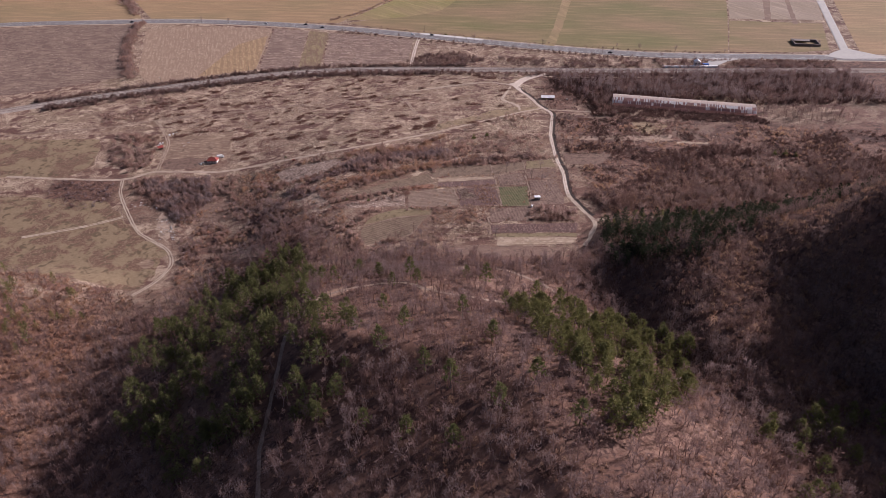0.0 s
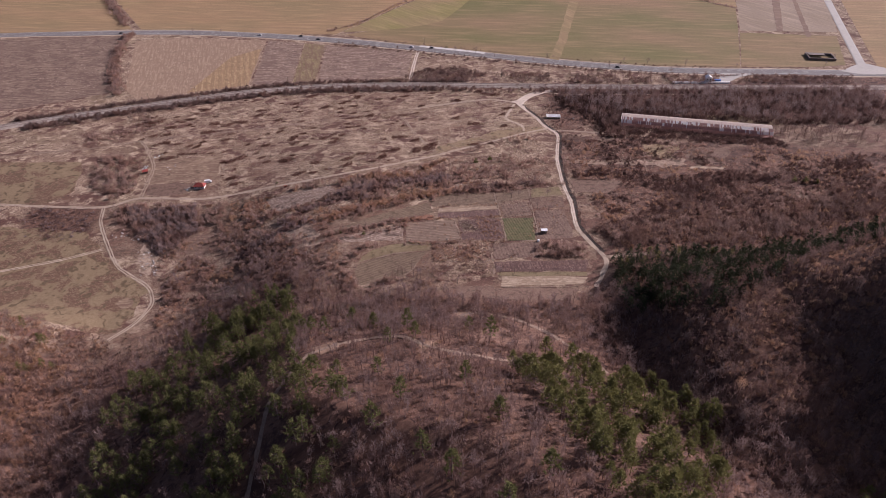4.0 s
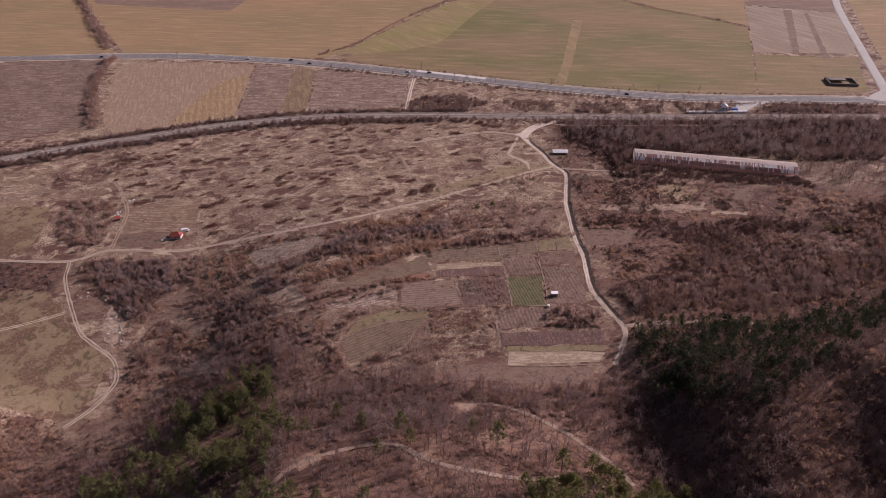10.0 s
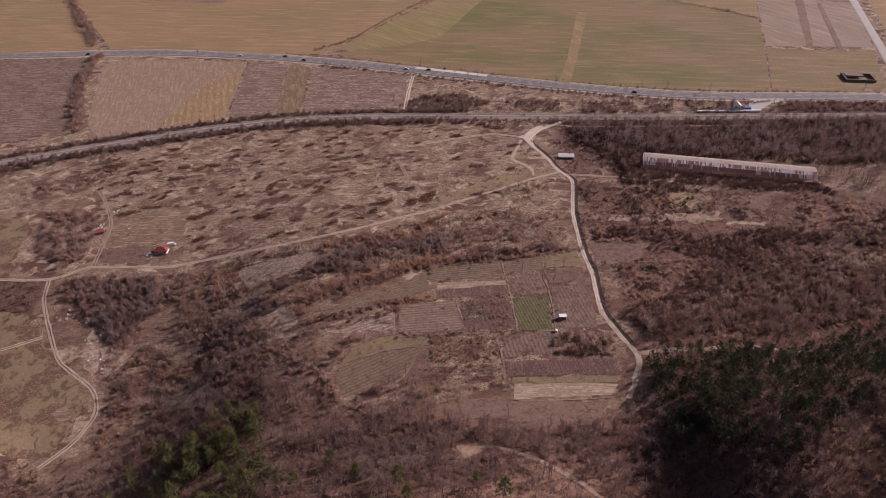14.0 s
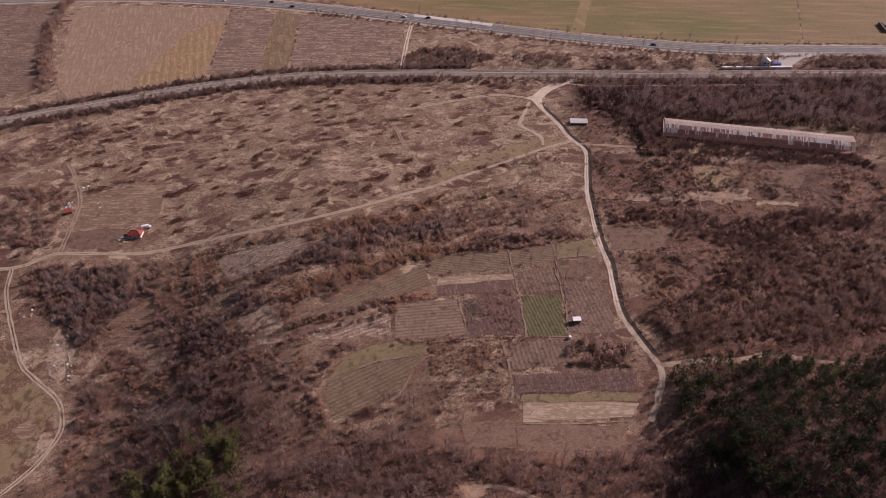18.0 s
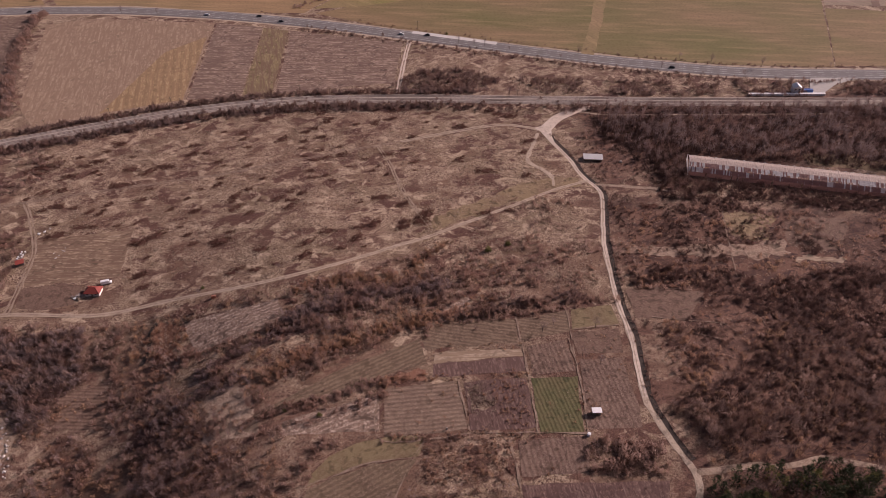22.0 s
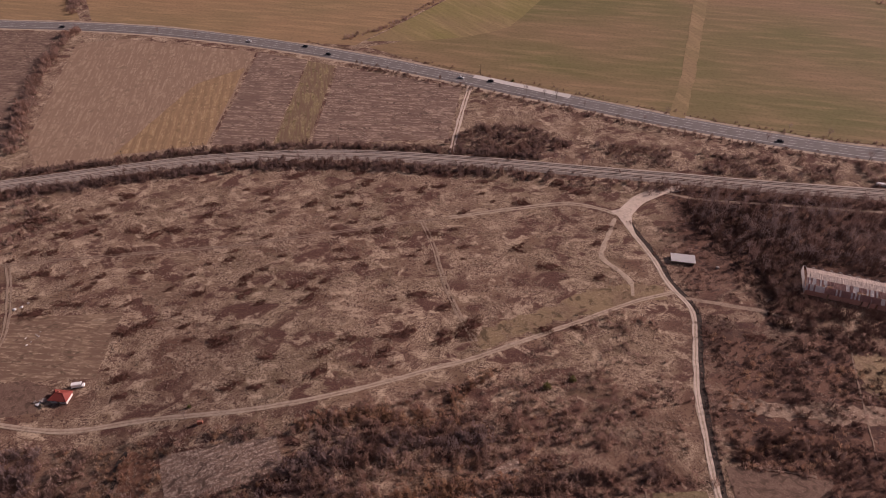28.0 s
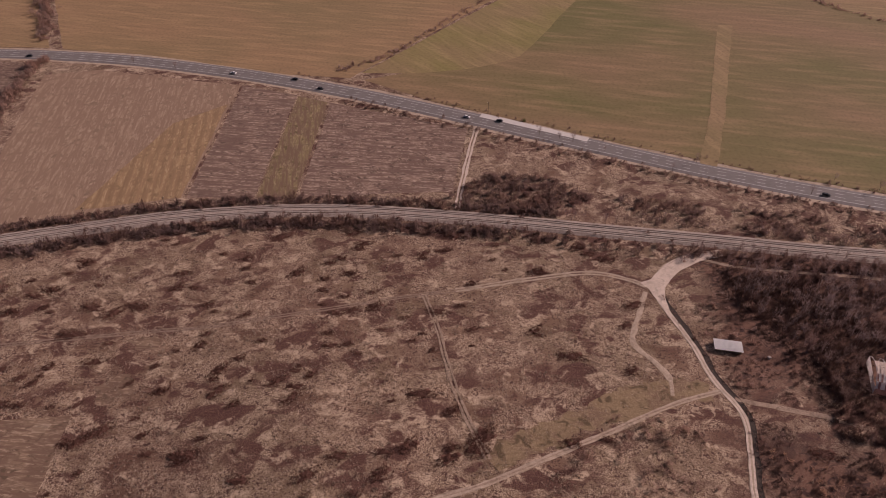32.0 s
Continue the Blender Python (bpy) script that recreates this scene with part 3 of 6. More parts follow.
M_FARM = earth("pale brown farm field", (0.265, 0.178, 0.116), (0.188, 0.118, 0.080), (0.40, 0.292, 0.202), 9, 1.0, turn=0.08, depth=0.1, sharp=0.5, streak=1.3)
M_RED_SOIL = earth("red brown weedy soil", (0.225, 0.108, 0.068), (0.165, 0.078, 0.052), (0.31, 0.175, 0.115), 5, 0.7, depth=0.15, sharp=0.5)
M_STRAWPATCH = earth("pale broken straw", (0.36, 0.255, 0.18), (0.225, 0.145, 0.102), (0.52, 0.395, 0.295), 4, 1.1, depth=0.25, sharp=0.45)
M_OLD_PLOT = earth("old brown furrows", (0.19, 0.117, 0.082), (0.145, 0.085, 0.060), (0.27, 0.18, 0.132), 8, 0.9, rows=1.7, turn=0.15, depth=0.1, sharp=0.6, cut=0.25)
M_TANGRASS = earth("tan dry grass", (0.285, 0.195, 0.138), (0.200, 0.122, 0.086), (0.40, 0.295, 0.215), 8, 1.0, depth=0.2, sharp=0.5)
M_SCAR = earth("bare orange earth", (0.32, 0.200, 0.130), (0.26, 0.158, 0.104), (0.38, 0.255, 0.178), 4, 0.5, depth=0.3, sharp=0.7)

FIELDS = [
    ("far olive brown field beyond the road", M_FAR_BROWN, [(-900, 490), (-480, 507), (-303, 505), (-345, 580), (-445, 794), (-560, 1000), (-900, 1000)]),
    ("wide brown field beyond the road", M_FAR_BROWN, [(-292, 503), (-225, 494), (-110, 462), (-68, 458), (-42, 494), (83, 671), (150, 760), (150, 1000), (-530, 1000), (-430, 780)]),
    ("dark ploughed strip", M_FAR_SOIL, [(-405, 759), (-186, 714), (-200, 659), (-385, 716)]),
    ("large green and brown winter crop field", M_FAR_GREEN, [(-58, 455), (0, 420), (60, 394), (110, 371), (206, 333), (255, 318), (334, 304), (383, 413), (421, 503), (392, 546), (300, 655), (260, 720), (150, 690), (96, 610), (60, 540), (30, 490), (-20, 470)]),
    ("yellow green grass beside a hedge", M_FAR_YELLOW, [(-60, 466), (-29, 508), (20, 577), (90, 668), (160, 684), (118, 616), (103, 588), (80, 539), (57, 496), (40, 484), (18, 474), (-20, 466)]),
    ("far field behind a hedge", M_FAR_BROWN, [(285, 690), (345, 600), (425, 510), (462, 600), (590, 618), (640, 740), (540, 1000), (160, 1000), (160, 760), (265, 724)]),
    ("grey stubble field", M_FAR_GREY, [(461, 595), (560, 547), (492, 400), (387, 418), (424, 505)]),
    ("dark ploughed field", M_FAR_SOIL, [(482, 639), (589, 614), (557, 549), (463, 600)]),
    ("green field beside the pale road", M_FAR_GREEN, [(384, 411), (483, 387), (441, 299), (400, 297), (336, 306)]),
    ("brown field beyond the pale road", M_FAR_BROWN, [(466, 285), (520, 276), (900, 205), (900, 1000), (740, 1000), (612, 620)]),
    ("tan stubble field", M_TAN, [(-287, 459), (-251, 468), (-143, 445), (-144, 311), (-190, 297), (-240, 284), (-259, 315)]),
    ("ridged fallow parcel", M_RIDGED, [(-141, 445), (-101, 431), (-105, 311), (-142, 311)]),
    ("yellow green strip of grass", M_YG, [(-100, 430), (-79, 421), (-82, 312), (-104, 311)]),
    ("pale weedy fallow", M_FALLOW, [(-77, 421), (15, 388), (5, 319), (-80, 312)]),
    ("pale ridged fallow", M_FALLOW_PALE, [(-620, 470), (-400, 486), (-311, 480), (-296, 430), (-262, 310), (-330, 280), (-620, 200)]),
    ("grassy olive plot", M_PLOT_OLIVE, [(-39, -11), (-37, -6), (-32, 1), (-22, 5), (-10, 7), (5, 6), (1, -3), (-15, -3), (-29, -7)]),
    ("furrowed brown plot with a rounded edge", M_PLOT_SOIL2, [(-39, -12), (-29, -8), (-15, -4), (0, -4), (-11, -23), (-33, -32), (-38, -33), (-41, -19)]),
    ("long furrowed terrace", M_PLOT_SOIL2, [(-66, 22), (-29, 43), (6, 58), (8, 43), (-11, 38), (-29, 32)]),
    ("beige dug plot", M_PLOT_BEIGE, [(-11, 31), (19, 32), (21, 7), (-11, 7)]),
    ("dark vine plot", M_PLOT_DARK, [(22, 31), (48, 30), (47, 5), (22, 6)]),
    ("pale dug strip", M_PLOT_PALE, [(12, 49), (49, 47), (49, 42.5), (11, 43)]),
    ("dark weedy strip", M_PLOT_DARK, [(11, 42.5), (49, 42), (49, 34), (10, 35)]),
    ("furrowed brown plot", M_PLOT_SOIL, [(7, 62), (13, 68), (49, 65), (48, 51), (8, 51)]),
    ("brown weedy plot", M_PLOT_BROWN, [(52, 48), (69, 50), (69, 32), (51, 32)]),
    ("green garden plot", M_PLOT_GREEN, [(50, 30), (69, 29), (65, 1), (48, 2)]),
    ("furrowed brown plot", M_PLOT_SOIL, [(51, 65), (75, 69), (73, 55), (50, 52)]),
    ("grassy olive plot", M_PLOT_OLIVE, [(76, 69), (95, 70), (95, 57), (74, 56)]),
    ("dark grassy plot", M_GARDEN, [(73, 54), (94, 55), (92, 40), (72, 41)]),
    ("brown weedy plot round a hut", M_PLOT_BROWN, [(72, 38), (90, 37), (89, 11), (87, 1), (67, 2)]),
    ("brown weedy plot", M_PLOT_BROWN, [(39, 0), (65, -1), (63, -16), (38, -15)]),
    ("dark weedy plot", M_PLOT_DARK, [(37, -18), (90, -22), (86, -32), (36, -28)]),
    ("grassy olive strip", M_PLOT_OLIVE, [(36, -29), (86, -33), (85, -37), (38, -33)]),
    ("pale straw strip", M_PLOT_PALE, [(39, -33), (85, -38), (80, -45), (37, -43)]),
    ("dark grassy plot", M_GARDEN, [(34, -44), (76, -49), (70, -61), (32, -58)]),
    ("dark grassy plot", M_GARDEN, [(12, -40), (33, -42), (32, -56), (14, -54)]),
    ("tan field beside a farm track", M_FARM, [(-198, 161), (-145, 165), (-143, 127), (-189, 124)]),
    ("dug brown garden beside a house", M_GARDEN, [(-190, 123), (-170, 125), (-160, 121), (-161, 110), (-175, 107), (-189, 110)]),
    ("short tan pasture", M_LAWN, [(-330, 90), (-237, 72), (-214, 66), (-189, 31), (-163, 3), (-162, -22), (-172, -36), (-196, -30), (-330, 10)]),
    ("short tan pasture", M_LAWN, [(-330, 172), (-250, 165), (-240, 120), (-260, 104), (-330, 112)]),
    ("olive grass verge", M_VERGE, [(109, 180), (108, 173), (64, 159), (20, 139), (18, 147), (60, 172), (88, 183)]),
    ("patch of bare orange earth", M_SCAR, [(-56, -108), (-46, -105), (-44, -112), (-52, -116)]),
    ("patch of bare orange earth", M_SCAR, [(-12, -112), (-4, -110), (-3, -117), (-10, -118)]),
    ("patch of bare pale earth", M_SCAR, [(8, -71), (16, -70), (17, -78), (10, -82)]),
    ("patch of bare orange earth", M_SCAR, [(78, -133), (86, -132), (85, -138), (78, -138)]),
    ("patch of bare pale earth", M_FARM, [(-176, -5), (-173, -3), (-169, -4), (-167, -8), (-168, -12), (-172, -14), (-175, -12), (-177, -9)]),
    ("pale maize stubble terrace", M_STUBBLE, [(-9, 64), (31, 83), (31, 74), (10, 63)]),
    ("red-brown weedy strip", M_RED_SOIL, [(-10, 37), (8, 41), (9, 34), (-11, 33)]),
    ("pale maize stubble terrace", M_STUBBLE, [(-50, 19), (-13, 28), (-13, 10), (-50, 12)]),
    ("pale furrowed stubble terrace", M_STUBBLE, [(-103, 88), (-59, 93), (-53, 76), (-94, 66)]),
    ("pale stubble patch on a vine plot", M_STRAWPATCH, [(24, 29), (31, 29), (32, 16), (24, 15)]),
    ("pale straw stubble patch", M_STRAWPATCH, [(-86, 40), (-68, 48), (-62, 34), (-62, 14), (-80, 14)]),
    ("brown furrowed plot in the thicket", M_OLD_PLOT, [(-155, 59), (-130, 58), (-128, 38), (-146, 36)]),
    ("red-brown weedy strip", M_RED_SOIL, [(-118, 90), (-105, 89), (-102, 65), (-112, 65)]),
    ("pale straw stubble patch", M_STRAWPATCH, [(-126, -4), (-102, -4), (-93, -18), (-101, -20), (-124, -14)]),
    ("pale eroded bank", M_STRAWPATCH, [(-179, 50), (-173, 50), (-163, 28), (-165, 16), (-171, 21)]),
    ("patch of pale trodden grass", M_FARM, [(-136, 205), (-129, 209), (-122, 206), (-124, 202), (-132, 201)]),
    ("patch of pale trodden grass", M_FARM, [(-142, 178), (-134, 184), (-123, 180), (-124, 174), (-136, 172)]),
    ("patch of pale straw on the farm field", M_PLOT_PALE, [(-158, 160), (-155, 163), (-151, 161), (-152, 157), (-157, 157)]),
    ("tan dry grass strip in the scrub", M_TANGRASS, [(111, 113), (163, 108), (185, 108), (201, 113), (196, 101), (180, 95), (156, 100), (111, 107)]),
    ("pale straw strip in the scrub", M_PLOT_PALE, [(199, 100), (224, 92), (222, 88), (197, 96)]),
    ("dull olive fallow plot below a greenhouse", M_VERGE, [(177, 139), (207, 134), (193, 110), (175, 116)]),
    ("dull brown fallow plot below a greenhouse", M_GARDEN, [(212, 133), (240, 125), (227, 99), (200, 106)]),
    ("olive grass strip behind a greenhouse", M_VERGE, [(250, 195), (279, 188), (286, 177), (319, 186), (303, 165), (289, 168), (252, 183)]),
    ("pale grass clearing on a scrubby hillside", M_TANGRASS, [(242, 57), (285, 50), (276, 38), (238, 46)]),
    ("plain brown field beside the dirt track", M_GARDEN, [(105, 80), (142, 74), (127, 57), (104, 60)]),
]
PATCHES = []
for n, (label, material, poly) in enumerate(FIELDS):
    bare = "bare" in label
    wild = any(w in label for w in ("scrub", "thicket", "stubble patch", "trodden", "eroded", "below a greenhouse", "behind a greenhouse", "hillside", "red-brown", "pasture", "verge"))
    far = max(abs(p[0]) + abs(p[1]) for p in poly) > 450
    parcel("bare_earth" if bare else "field", poly, material, label, 0.05 + 0.012 * (n % 5), 12.0 if far else 1.2 if wild and "pasture" not in label else 3.0, "bare earth" if bare else "field", 5.0 if wild else 0.0)
    if not wild or "pasture" in label:
        PATCHES.append(poly)
parcel("field", [(-174, 392), (-145, 418), (-145, 311), (-199, 298)], M_TAN_STRIPE, "striped part of a stubble field", 0.16, 6.0)
parcel("field", [(148, 338), (158, 335), (186, 409), (238, 559), (226, 560), (176, 410)], M_FAR_PALE, "pale worn strip across a crop field", 0.2, 8.0)
for poly in ([(499, 569), (509, 567), (433, 408), (426, 409)], [(518, 553), (523, 553), (455, 388), (449, 388)]):
    parcel("field", poly, M_FAR_SOIL, "narrow dark ploughed strip", 0.2, 8.0)

# ---- roads, tracks and railway ----
road = ribbon("road", ROAD, (-8.0, -6.4, -5.6, 5.6, 6.4, 8.0), (0.02, 0.25, 0.35, 0.35, 0.25, 0.02), M_ROAD)
tagged(road, "grey asphalt main road with white lane lines", "road", kind="structure")
for o in (-5.0, 5.0):
    ribbon("edge_line", ROAD, (o - 0.14, o + 0.14), (0.37, 0.37), M_LINE, road)
dash_faces = smooth_line(ROAD[::1], 2.5)
for o in (-1.75, 1.75):
    me_v, me_f = [], []
    side = sideways(dash_faces)
    for i in range(0, len(dash_faces) - 2, 4):
        if abs(dash_faces[i][0]) > 480:
            continue
        k = len(me_v)
        for j, s in ((i, -0.11), (i, 0.11), (i + 2, 0.11), (i + 2, -0.11)):
            q = dash_faces[j] + side[j] * (o + s)
            me_v.append((*q, float(height(*q)) + 0.375))
        me_f.append((k, k + 3, k + 2, k + 1)[::-1])
    tagged(solid("lane_dashes", me_v, me_f, M_LINE, road), kind="stuff")
for o, label in ((-9.0, "gravel verge"), (9.0, "gravel verge")):
    ribbon("verge", ROAD, (o - 1.4, o + 1.4), (0.03, 0.03), M_PATH, road, 1.6, 2)
layby = smooth_line([(24, 405), (40, 398), (60, 389), (90, 375)])
tagged(ribbon("pavement", layby, (-2.6, 2.4), (0.39, 0.39), M_PALE_CONC, None, 0.4), "pale concrete lay-by beside the main road", "pavement", kind="structure")
forecourt = parcel("pavement", [(308, 290), (342, 285), (320, 277), (306, 267), (297, 267), (300, 276)], M_CONC, "pale concrete forecourt", 0.45, 4.0, "pavement")
tagged(ribbon("road", FAR_ROAD, (-4.5, -3.6, 3.6, 4.5), (0.05, 0.3, 0.3, 0.05), M_CONC), "pale concrete country road", "road", kind="structure")
parcel("pavement", [(425, 283), (452, 298), (462, 300), (470, 290), (490, 267), (440, 272)], M_CONC, "pale concrete road junction", 0.4, 5.0, "pavement")


def track(line, half, label, material=M_TRACK, ruts=False, lift=0.0):
    if not ruts:
        ob = ribbon("dirt_track", line, (-half, -half * 0.4, half * 0.4, half), (0.07 + lift, 0.12 + lift, 0.12 + lift, 0.07 + lift), material, None, half * 0.9)
        return tagged(ob, label, "dirt track", kind="structure")
    ob = new("dirt_track")
    tagged(ob, label, "dirt track", kind="structure")
    for s in (-half * 0.62, half * 0.62):
        ribbon("wheel_rut", line, (s - half * 0.36, s + half * 0.36), (0.145, 0.145), material, ob, half * 0.55, int(10 + s))
    return ob


track(TRACK_A, 1.25, "pale rutted dirt track beside a ditch", M_PATH)
track(TRACK_A[TRACK_A[:, 1] > 12], 1.05, "pale wheel ruts of a dirt track beside a ditch", M_TRACK, True)
parcel("dirt_track", [(140, 268), (127, 266), (115, 261), (106, 253), (99.5, 246), (94, 244), (97.5, 240), (100.5, 231), (102.5, 220), (104, 220), (104, 232), (105, 240), (109.5, 247), (117, 254), (128, 260.5), (140, 264.5)],
       M_TRACK, "wide pale bend of a dirt track", 0.17, 1.2, "dirt track")
track(TRACK_B, 1.2, "pale dirt track across the slope", M_FAINT)
track(TRACK_B, 1.1, "pale wheel ruts of a dirt track", M_PATH, True)
track(TRACK_C[TRACK_C[:, 0] > 5], 1.4, "two pale wheel ruts through the meadow", M_PATH, True)
track(TRACK_C[TRACK_C[:, 0] < 8], 1.1, "two faint wheel ruts through the meadow", M_EDGE, True)
track(TRACK_D, 1.2, "faint winding side track", M_PATH)
track(TRACK_E, 1.6, "two pale wheel ruts to the main road", M_TRACK, True)
track(TRACK_F, 1.15, "winding pale track round a pasture", M_PATH, True)
track(TRACK_F2, 1.2, "faint track over a pasture", M_PATH, True)
track(TRACK_G, 1.3, "faint track beside a farm field", M_FAINT, True)
track(TRACK_H, 1.0, "brown hillside track on the wooded spur", M_EDGE, False, 0.1)
track(TRACK_I, 1.1, "brown hillside track below the wooded spur", M_EDGE, False, 0.1)
track(TRACK_J, 0.85, "narrow trail along a wooded slope", M_EDGE, False, 0.1)
track(TRACK_K, 1.2, "faint grassy track", M_FAINT)
track(smooth_line([(-9, 235), (-2, 212), (2, 191), (8, 167), (17, 143)]), 1.3, "two faint wheel ruts across the meadow", M_FAINT, True)
track(TRACK_M, 1.0, "faint sandy track between wood and railway", M_FAINT)
track(TRACK_L, 1.4, "pale track into the scrub", M_FAINT)

# Shallow dark ribbons: the shade of gully and ditch is painted, hardly dug.
tagged(ribbon("gully", smooth_line([(-117, 91), (-119, 84), (-117, 76), (-119, 66)], 1.5), (-0.9, -0.3, 0.3, 0.9), (0.16, 0.09, 0.09, 0.16), M_CHANNEL_SHADE, None, 1.6, 9), "narrow gully beside bare red soil, its shade painted dark", "gully", kind="structure")
tagged(ribbon("ditch", DITCH, (-1.1, -0.4, 0.4, 1.1), (0.14, 0.06, 0.06, 0.14), M_CHANNEL_SHADE, None, 1.1, 8), "narrow ditch beside the dirt track, its shade painted dark", "ditch", kind="structure")
for pts in ([(-12, 32), (-12, 6), (22, 5), (47, 3), (68, 0)], [(20, 32), (21.5, 6)], [(50, 50), (49, 31), (47.5, 3)], [(70.5, 51), (70, 30), (66, 0)], [(36, 1), (36.5, -17), (35, -30)], [(4, 4), (-2, -6), (-12, -24), (-34, -33)],
            [(50, 67), (49.5, 51)], [(74, 70), (71, 40)], [(36, -43.5), (58, -46), (80, -47)], [(72, 56), (95, 57)], [(-40, -11), (-29, -7.4), (-15, -3.6), (1, -3.4)],
            [(114, 80), (136, 76)], [(182, 150), (171, 116), (162, 84)], [(111, 60), (142, 52)], [(124, 49), (136, 43)]):
    tagged(ribbon("field_edge", smooth_line(pts, 1.5), (-0.3, 0.3), (0.2, 0.2), M_EDGE, None, 0.9, 3), "pale grassy strip between plots and scrub", "field edge", kind="structure")

rail_bed = ribbon("railway", RAIL, (-6.0, -4.2, 4.2, 6.0), (0.0, 0.8, 0.8, 0.0), M_BALLAST)
tagged(rail_bed, "double railway track on pale ballast", "railway", kind="structure")
for o in (-2.95, -1.5, 1.5, 2.95):
    ribbon("rail", RAIL, (o - 0.09, o - 0.07, o + 0.07, o + 0.09), (0.82, 1.0, 1.0, 0.82), M_RAIL, rail_bed)
fine_rail = smooth_line(RAIL, 0.75)
fine_rail = fine_rail[(fine_rail[:, 0] > -330) & (fine_rail[:, 0] < 330)]
rail_side = sideways(fine_rail)
sv, sf = [], []
for q, s in zip(fine_rail, rail_side):
    along = np.array([-s[1], s[0]])
    for o in (-2.22, 2.22):
        k = len(sv)
        h = float(height(*q)) + 0.8
        for u, v in ((-1.25, -0.12), (1.25, -0.12), (1.25, 0.12), (-1.25, 0.12)):
            p = q + s * (o + u) + along * v
            sv += [(*p, h - 0.05), (*p, h + 0.06)]
        sf += [(k + 1, k + 3, k + 5, k + 7), (k, k + 2, k + 3, k + 1), (k + 2, k + 4, k + 5, k + 3), (k + 4, k + 6, k + 7, k + 5), (k + 6, k, k + 1, k + 7)]
tagged(solid("sleepers", sv, sf, M_SLEEPER, rail_bed), "concrete sleepers", kind="stuff")

# ---- plants: shapes ----
def spike(base, tip, width, rs):
    """One twig: a long thin triangle."""
    base, tip = np.asarray(base, float), np.asarray(tip, float)
    w = np.cross(tip - base, rs.normal(size=3))
    w *= width / (np.linalg.norm(w) + 1e-9) / 2
    return [base - w, base + w, tip]


def stem(base, tip, r0, r1):
    """A limb: a three-sided tapered bar."""
    base, tip = np.asarray(base, float), np.asarray(tip, float)
    d = (tip - base) / (np.linalg.norm(tip - base) + 1e-9)
    u = np.cross(d, (0.31, 0.77, 0.55))
    u /= np.linalg.norm(u)
    v = np.cross(d, u)
    ring = [(math.cos(a) * u + math.sin(a) * v) for a in (0, 2.1, 4.2)]
    lo, hi = [base + r0 * q for q in ring], [tip + r1 * q for q in ring]
    out = []
    for i in range(3):
        j = (i + 1) % 3
        out += [lo[i], lo[j], hi[j], lo[i], hi[j], hi[i]]
    return out


def bare_tree_shape(seed, tall=9.0, wide=2.9, twigs=46, width=0.22):
    """Trunk and limbs, and a crown of fine twigs, as two sets of triangle corners."""
    rs = np.random.RandomState(seed)
    bend = rs.normal(size=2) * 0.3
    fork = np.array([bend[0], bend[1], tall * rs.uniform(0.30, 0.42)])
    wood = stem((0, 0, -0.4), fork, 0.17, 0.12)
    for i in range(3):
        a, r = i * 2.1 + rs.uniform(-0.5, 0.5), wide * rs.uniform(0.25, 0.7)
        wood += stem(fork * rs.uniform(0.8, 1.0), (bend[0] + math.cos(a) * r, bend[1] + math.sin(a) * r, tall * rs.uniform(0.68, 0.92)), 0.09, 0.03)
    fine = []
    mid = np.array([bend[0], bend[1], tall * 0.66])
    lobes = [(rs.normal(size=3) * (0.45, 0.45, 0.3)) for _ in range(5)]
    for i in range(twigs):
        d = rs.normal(size=3)
        d /= np.linalg.norm(d)
        q = (d * rs.uniform(0.35, 1.0) ** 0.6 * 0.75 + lobes[i % 5] * 0.6) * (wide * 0.85, wide * 0.85, tall * 0.34)
        way = d * 0.7 + np.array([0, 0, 0.55]) + rs.normal(size=3) * 0.3
        way *= rs.uniform(0.6, 1.25) / np.linalg.norm(way)
        fine += spike(mid + q - way * 0.5, mid + q + way * 0.7, width, rs)
    return np.array(wood), np.array(fine)


def shrub_shape(seed, tall=2.6, wide=1.5, twigs=30, width=0.23):
    """A leafless bush: a fan of long thin twigs out of a few roots, uneven round its edge."""
    rs = np.random.RandomState(seed)
    out = []
    roots = rs.normal(size=(4, 2)) * wide * 0.3
    for i in range(twigs):
        a, r = rs.uniform(0, 6.283), math.sqrt(rs.uniform(0, 1))
        edge = wide * (1 + 0.25 * math.sin(2 * a + seed) + 0.18 * math.sin(5 * a + 2 * seed))
        top = np.array([math.cos(a) * r * edge, math.sin(a) * r * edge, tall * math.sqrt(1.05 - r * r) * rs.uniform(0.55, 1.0)])
        low = np.array([*roots[i % 4], -0.1]) * (1 - 0.6 * r) + top * (0.15 + 0.45 * r) * (1, 1, 0.55)
        out += spike(top, low, width * rs.uniform(0.7, 1.4), rs) if i % 3 else spike(low, top, width, rs)
    return np.array(out)


def tuft_shape(seed, tall=0.7, wide=0.7, blades=9):
    rs = np.random.RandomState(seed)
    out = []
    for i in range(blades):
        a = rs.uniform(0, 6.283)
        b = np.array([math.cos(a), math.sin(a), 0]) * rs.uniform(0, wide)
        out += spike(b - (0, 0, 0.1), b + np.array([rs.normal() * 0.3, rs.normal() * 0.3, tall * rs.uniform(0.5, 1.1)]), 0.2, rs)
    return np.array(out)


